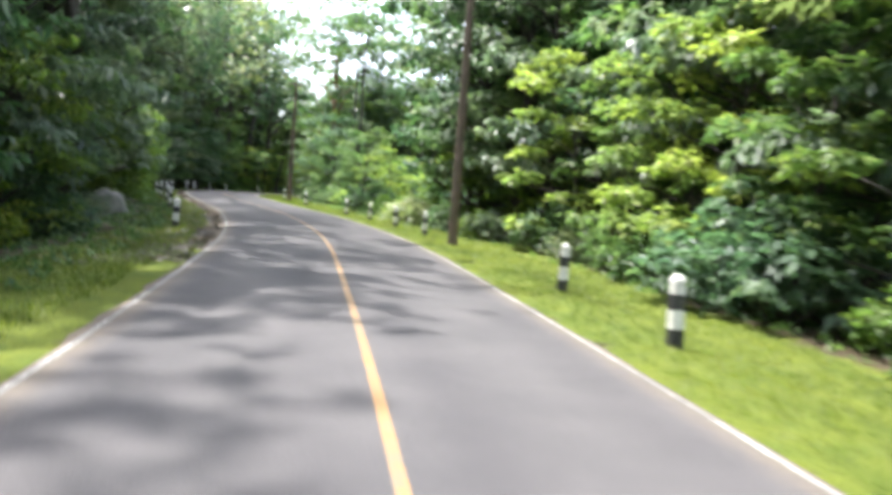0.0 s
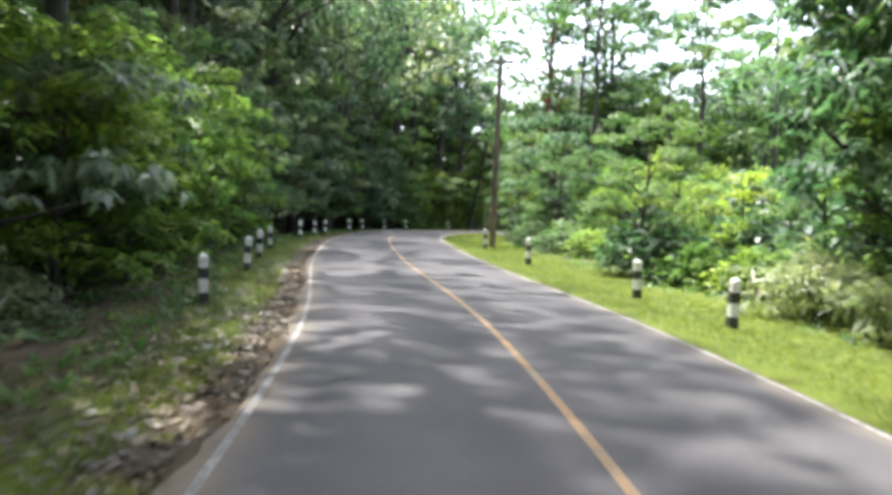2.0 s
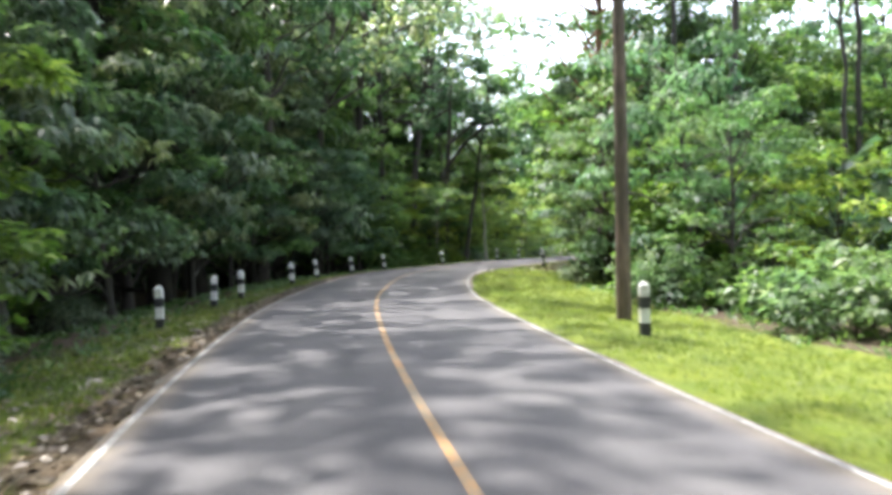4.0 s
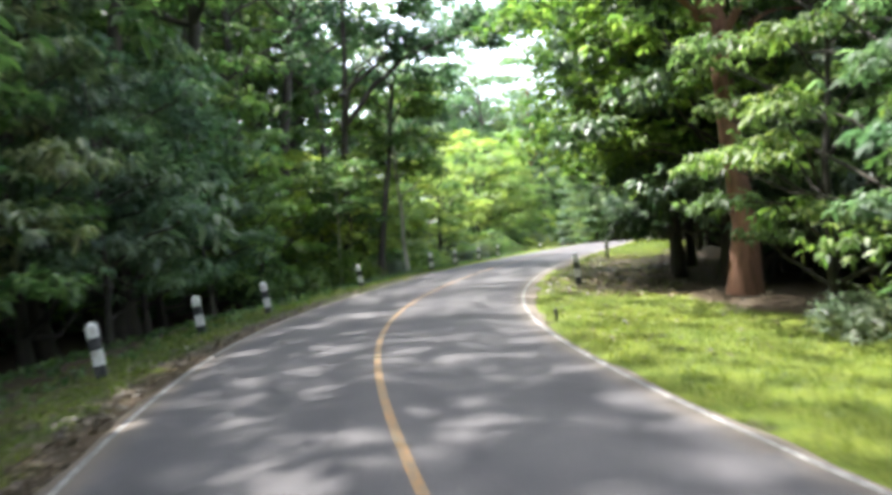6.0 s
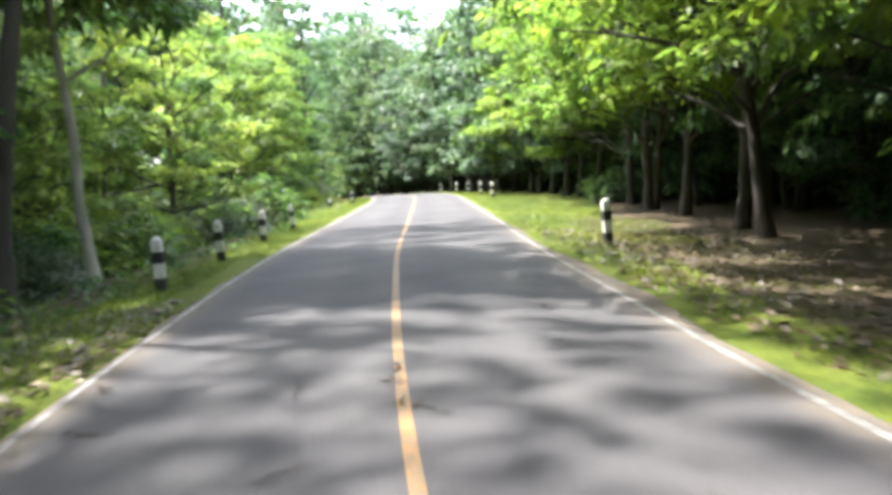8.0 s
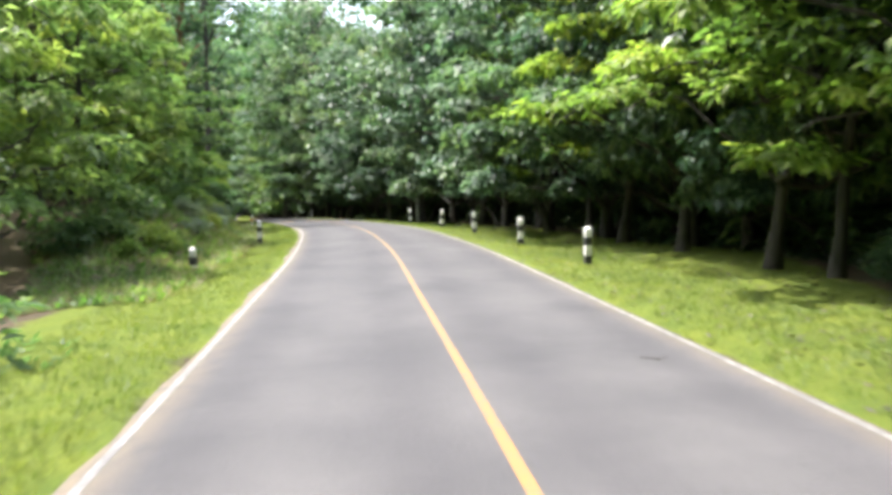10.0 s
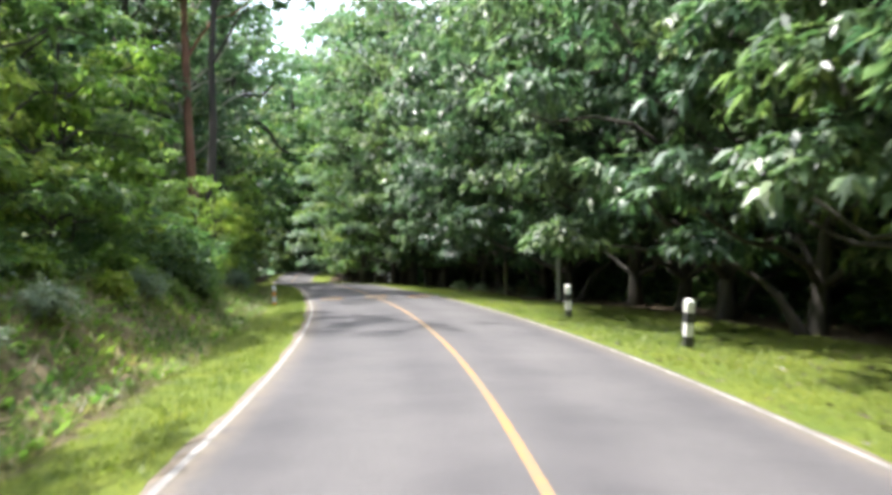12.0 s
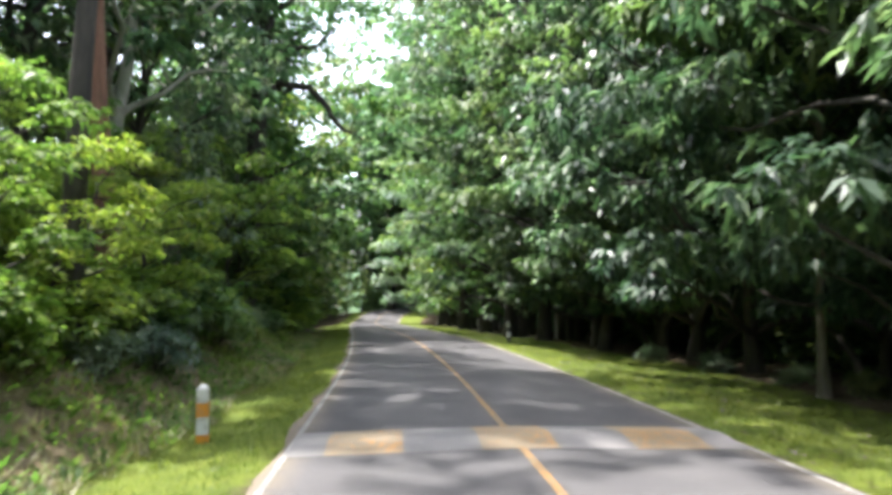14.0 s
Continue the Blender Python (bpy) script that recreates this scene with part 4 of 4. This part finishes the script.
reaching = make_limb_tree(
    "overhanging_tree", 73, (0.5, 0.3, 15), 0.24,
    [([(0.1, 0, 8.5), (-1.8, -0.3, 10.8), (-3.8, -0.2, 12.0), (-6.0, 0, 12.6)], 0.11), ([(0.1, 0, 9.5), (-1.4, 1.6, 12.0), (-3.2, 2.4, 13.4)], 0.09)],
    [(-6.0, 0, 12.7, 1.2, 0.8, 150), (-4.6, -0.6, 13.0, 1.3, 0.8, 190), (-3.2, 0.4, 13.2, 1.4, 0.9, 200), (-3.4, 2.2, 14.0, 1.3, 0.8, 150), (-1.6, 0, 13.6, 1.6, 1.0, 220), (0.4, 0.4, 14.8, 2.2, 1.4, 300), (1.2, -0.6, 12.4, 1.8, 1.2, 220)],
    (0.27, 0.11), LEAF_DEEP, BARK_DARK, "dark forest tree with a high leafy limb above the verge")
plant(reaching, 58.0, 10.2, 0, 1.0)
plant(TALL[0], 185.0, -13.0, 40, 1.3)
for s, d, size, kind in ((121.6, -13.0, 1.0, 1), (117.5, -13.0, 1.15, 1), (110.5, -9.8, 1.35, 3), (114.2, -11.2, 1.15, 1), (113.5, 10.2, 1.0, 3), (117.5, 10.4, 1.15, 0), (108.5, 11.4, 0.65, 3), (209.0, -12.5, 1.3, 0), (214.5, -10.8, 1.4, 0), (219.0, -11.5, 1.4, 3), (231.0, -8.6, 1.6, 1), (239.0, -8.8, 1.7, 0), (247.0, -8.4, 1.7, 3)):
    plant(TALL[kind], s, d, s * 29, size)


def make_old_tree():
    """A vine-hung trunk with crooked bare limbs that reach over the road."""
    r = np.random.default_rng(68)
    stem = wobble(r, (-0.3, 0, -0.4), (0.2, 0.3, 16), 0.5, 0.22, 12, 0.05)
    ways = [
        [(0.1, 0, 8.2), (1.3, -0.2, 8.9), (2.4, -0.3, 8.6), (3.3, -0.2, 7.5), (4.2, 0, 6.9)],
        [(0.1, 0, 7.6), (0.6, 0.2, 9.6), (1.4, 0.3, 10.4), (2.4, 0.2, 10.5), (3.0, 0.3, 11.2)],
        [(0.2, 0, 9.2), (0.8, -0.4, 11.2), (1.7, -0.6, 12.2), (2.4, -0.9, 13.8)],
        [(0.1, 0, 10.0), (-1.2, 0.5, 11.5), (-2.6, 0.6, 12.6)],
    ]
    paths, ends = [stem], []
    for w in ways:
        p = spline(w, 4)
        p = p + r.normal(size=p.shape) * 0.06
        rad = np.linspace(0.2, 0.045, len(p))
        paths.append(np.c_[p, rad])
        for k in range(3, len(p), 3):
            e = p[k] + r.normal(size=3) * [0.7, 0.7, 0.5] + [0.3, 0, 0.3]
            paths.append(wobble(r, p[k], e, rad[k] * 0.5, 0.012, 5, 0.35))
            ends.append(e)
        ends.append(p[-1])
    base = new("old_tree")
    tagged(base, "old vine-hung tree with dark crooked limbs over the road", "tree")
    v, f = tubes(paths, 8)
    part("trunk", mesh_from("trunk", v, f, BARK_DARK, True), base)
    drape = [(-0.9 + 0.9 * math.cos(z * 2.1), 0.6 * math.sin(z * 2.1), z, r.uniform(0.8, 1.3), 1.5) for z in np.arange(1.6, 16.5, 0.75)]
    v, f = foliage(r, drape, 90, 5, 0.26, 0.1, 0.9, 0.6, (0.5, 1.05), -0.9)
    part("vines", mesh_from("vines", v, f, LEAF_DEEP), base, "dark green hanging vines")
    v, f = foliage(r, [(*e, 0.55, 0.35) for e in ends] + [(r.uniform(-1, 5.0), r.uniform(-3, 3), r.uniform(10.8, 17.0), 1.3, 0.7) for n in range(20)] * 5, 12, 5, 0.26, 0.1, 0.4, 0.9, (0.3, 1.0), -0.5)
    part("crown", mesh_from("crown", v, f, LEAF_DEEP), base)
    return base


plant(make_old_tree(), 224.0, -7.6, 0, 1.3)
for s, d, size in ((216, 7.4, 1.2), (228, 6.9, 1.35), (247, 6.6, 1.45), (266, 6.6, 1.5)):
    plant(OVERHANG[int(s) % 3], s, d, s * 37, size)
for s, d, size in ((214.0, 7.0, 1.0), (221.0, 6.4, 1.15), (228.0, 6.2, 1.35), (236.0, 6.2, 1.6), (246.0, 6.4, 1.7)):
    plant(CANOPY[int(s) % 2], s, d, s * 20, size)
for s, d, turn in ((72.0, 7.2, 10), (88.5, 8.4, 50)):
    plant(SHADE_TREE[1], s, d, turn, 0.4)

for s, d, size in ((198.2, -6.6, 0.62), (201.5, -6.5, 0.6), (195.5, -6.9, 0.62), (205.0, -6.6, 0.6), (67.5, -6.6, 0.75), (71.0, -6.8, 0.8)):
    plant(MIDDLE[0 if int(s) % 2 else 2], s, d, s * 33, size)

for s, d, size in ((204.5, 6.9, 0.42), (199.6, 7.8, 0.4), (201.6, 7.5, 0.35), (208.5, 6.8, 0.4), (196.8, 7.6, 0.42), (99.2, 6.6, 0.55), (101.4, 6.5, 0.5)):
    plant(BUSH[3], s, d, s * 71, size)

# ---- boulder at the forest edge ----
def make_boulder():
    bm = bmesh.new()
    bmesh.ops.create_icosphere(bm, subdivisions=4, radius=1.0)
    for v in bm.verts:
        n = noise.noise(v.co * 1.3) * 0.28 + noise.noise(v.co * 4) * 0.08
        v.co = Vector((v.co.x * 0.95, v.co.y * 0.75, max(v.co.z, -0.4) * 0.85)) * (1 + n)
    me = bpy.data.meshes.new("boulder")
    bm.to_mesh(me)
    bm.free()
    me.materials.append(ROCK)
    me.polygons.foreach_set("use_smooth", np.ones(len(me.polygons), bool))
    ob = new("boulder", me)
    return tagged(ob, "weathered grey boulder half covered by plants", "rock")


boulder = make_boulder()
boulder.matrix_world = put(boulder, 57.0, -6.6, 20, scale=0.8, lift=0.28)


# ---- grass and fallen leaves ----
def scatter(name, count, s0, s1, d0, d1, seed, label, category, material, length, width, up, per, edge_bias=1.0, blade=False):
    r = np.random.default_rng(seed)
    s = r.uniform(s0, s1, count)
    d = d0 + (d1 - d0) * r.uniform(0, 1, count) ** edge_bias
    d = d + 0.25 * np.sin(s * 0.9) * (np.abs(d) - WIDTH / 2) / 3
    if blade:
        bare = (s > 109) & (s < 129) & (d > WIDTH / 2) & ((d < WIDTH / 2 + 0.5) | ((d > WIDTH / 2 + 0.9) & (r.uniform(0, 1, count) > 0.25)))
        s, d = s[~bare], d[~bare]
        count = len(s)
    x, y = on_road(s, d)
    z = ground_z(x, y)[0]
    q = np.repeat(np.arange(count), per)
    m = len(q)
    a = r.uniform(0, 2 * np.pi, m)
    way = unit(np.c_[np.cos(a), np.sin(a), r.uniform(*up, m)])
    nrm = unit(np.c_[np.cos(a + 1.57) * 0.3, np.sin(a + 1.57) * 0.3, np.ones(m)] + r.normal(size=(m, 3)) * 0.2)
    sz = r.uniform(0.5, 1.3, m)
    base = np.c_[x, y, z][q] + np.c_[r.normal(size=(m, 2)) * 0.05, np.full(m, 0.004)]
    v, f = leaves(base, way, nrm, length * sz, width * sz, 0.05, 0.1)
    if blade:
        side = unit(np.cross(way, [0, 0, 1.0])) * (0.5 * width * sz)[:, None]
        v = np.stack([base - side, base + side, base + way * (length * sz)[:, None]], 1).reshape(-1, 3)
        f = np.arange(len(v)).reshape(-1, 3)
    return tagged(new(name, mesh_from(name, v, f, material)), label, category, kind="stuff")


E0 = WIDTH / 2 + 0.18
scatter("grass", 60000, 24, 245, E0, E0 + 3.6, 71, "short mown yellow-green grass on the verge", "grass", GRASS, 0.075, 0.012, (0.6, 2.5), 5, 0.9, True)
scatter("grass", 17000, 24, 130, -E0 - 2.6, -E0 - 0.45, 79, "short uneven grass between the litter and the forest", "grass", GRASS, 0.1, 0.013, (0.6, 2.5), 5, 0.8, True)
scatter("grass", 19000, 130, 245, -E0 - 2.2, -E0, 72, "short uneven grass along the verge", "grass", GRASS, 0.08, 0.012, (0.6, 2.5), 5, 1.0, True)
scatter("leaf_litter", 24000, 40, 125, -E0 - 2.6, -E0 + 0.1, 73, "dry brown leaves fallen along the road's edge", "leaf litter", DRY_LEAF, 0.11, 0.055, (-0.05, 0.5), 1, 0.6)
scatter("leaf_litter", 9000, 100, 245, E0 - 0.1, E0 + 6.0, 74, "dry brown leaves fallen beneath the trees", "leaf litter", DRY_LEAF, 0.11, 0.055, (-0.05, 0.5), 1)
scatter("leaf_litter", 5200, 110, 132, E0 + 0.3, E0 + 4.0, 88, "curled dry leaves strewn over thin grass", "leaf litter", DRY_LEAF, 0.15, 0.06, (-0.05, 0.6), 1)
scatter("weeds", 3500, 24, 150, -E0 - 5.5, -E0 - 1.6, 75, "low leafy weeds under the trees", "weeds", LEAF_MID, 0.2, 0.06, (0.2, 1.6), 5)
scatter("weeds", 1500, 24, 100, E0 + 3.6, E0 + 6.5, 76, "low leafy weeds under the trees", "weeds", LEAF_MID, 0.2, 0.06, (0.2, 1.6), 5)
scatter("dry_grass", 15000, 153, 232, -E0 - 5.2, -E0 - 1.5, 77, "dry straw-coloured grass hanging on the cut bank", "grass", STRAW, 0.3, 0.02, (-0.2, 1.4), 5, 1.0, True)
scatter("weeds", 8000, 153, 232, -E0 - 5.2, -E0 - 1.6, 78, "low green weeds on the cut bank", "weeds", LEAF_BRIGHT, 0.22, 0.065, (0.2, 1.6), 5)


# ---- small things on and beside the road ----
def make_twig(seed, label):
    r = np.random.default_rng(seed)
    base = new("fallen_twig")
    tagged(base, label, "twig", "twigs and leaves fallen on the road")
    stem = wobble(r, (-0.18, 0, 0.012), (0.2, 0.03, 0.018), 0.007, 0.003, 6, 0.3)
    v, f = tubes([stem, wobble(r, stem[3][:3], stem[3][:3] + [0.08, 0.09, 0.004], 0.004, 0.002, 4, 0.2)], 6)
    part("stem", mesh_from("stem", v, f, BARK_DARK, True), base)
    for n in range(6):
        w = r.uniform(0, 2 * np.pi, 1)
        way = unit(np.c_[np.cos(w), np.sin(w), r.uniform(-0.02, 0.25, 1)])
        v, f = leaves(stem[r.integers(0, 6, 1), :3], way, unit(np.c_[r.normal(size=(1, 2)) * 0.2, np.ones(1)]), r.uniform(0.08, 0.17, 1), r.uniform(0.035, 0.06, 1), 0.1, 0.02)
        part("leaf", mesh_from("leaf", v, f, BARK_DARK), base)
    return base


def on_asphalt(s, d, turn, scale):
    m = put(None, s, d, turn, scale=scale)
    m.translation.z = float(np.interp(s, ARC, MID[:, 2])) + 0.034 - 0.022 * abs(d)
    return m


twigs = [make_twig(3, "small dry brown twig with curled leaves"), make_twig(8, "dry twig with a few brown leaves")]
for n, (s, d, k) in enumerate([
    (114.7, 0.86, 1.3), (117.3, 0.27, 1.2), (119.1, 0.1, 0.8), (114.5, -0.05, 0.9), (119.9, 0.0, 1.1), (119.3, -2.03, 0.8), (118.3, -0.69, 0.6), (120.5, -2.4, 0.8), (59.0, 0.48, 0.7), (68.8, -0.46, 0.6),
    (67.4, 0.96, 0.6), (90.1, -0.46, 1.0), (119.8, -0.76, 0.7), (52.6, 0.74, 1.0), (56.5, -1.9, 0.6), (104.0, -1.6, 0.7), (146.5, 1.9, 0.6),
]):
    m = on_asphalt(s, d, n * 67, k)
    if n < 2:
        twigs[n].matrix_world = m
    else:
        loc, rot, sc = m.decompose()
        copy_thing(twigs[n % 2], Matrix.LocRotScale(loc, rot, None)).scale = sc


def make_stone(seed, material, label):
    bm = bmesh.new()
    bmesh.ops.create_icosphere(bm, subdivisions=2, radius=0.1)
    for v in bm.verts:
        v.co = Vector((v.co.x * 1.2, v.co.y * 0.9, max(v.co.z, -0.05) * 0.7)) * (1 + 0.35 * noise.noise(v.co * 9 + Vector((seed, 0, 0))))
    me = bpy.data.meshes.new("stone")
    bm.to_mesh(me)
    bm.free()
    me.materials.append(material)
    return tagged(new("stone", me), label, "stone", "stones along the verge")


stone = make_stone(4, ROCK, "small grey stone lying at the road's edge")
for n, (s, d, k) in enumerate([(47.9, -3.6, 1.0), (49.6, -3.4, 0.7), (52.4, -3.1, 0.9), (54.8, -3.3, 0.6), (58.3, -3.5, 0.8), (47.2, -3.9, 0.6), (45.6, -3.2, 0.7), (61.0, -3.1, 0.6)]):
    m = put(stone, s, d, n * 80, scale=k, lift=0.01)
    if n == 0:
        stone.matrix_world = m
    else:
        loc, rot, sc = m.decompose()
        copy_thing(stone, Matrix.LocRotScale(loc, rot, None)).scale = sc
stub = new("marker_stub", box_mesh("marker_stub", 0.06, 0.06, -0.1, 0.17, POST_BLACK, 0.02))
tagged(stub, "short dark concrete marker stub in the grass", "marker")
stub.matrix_world = put(stub, 104.9, 2.95)
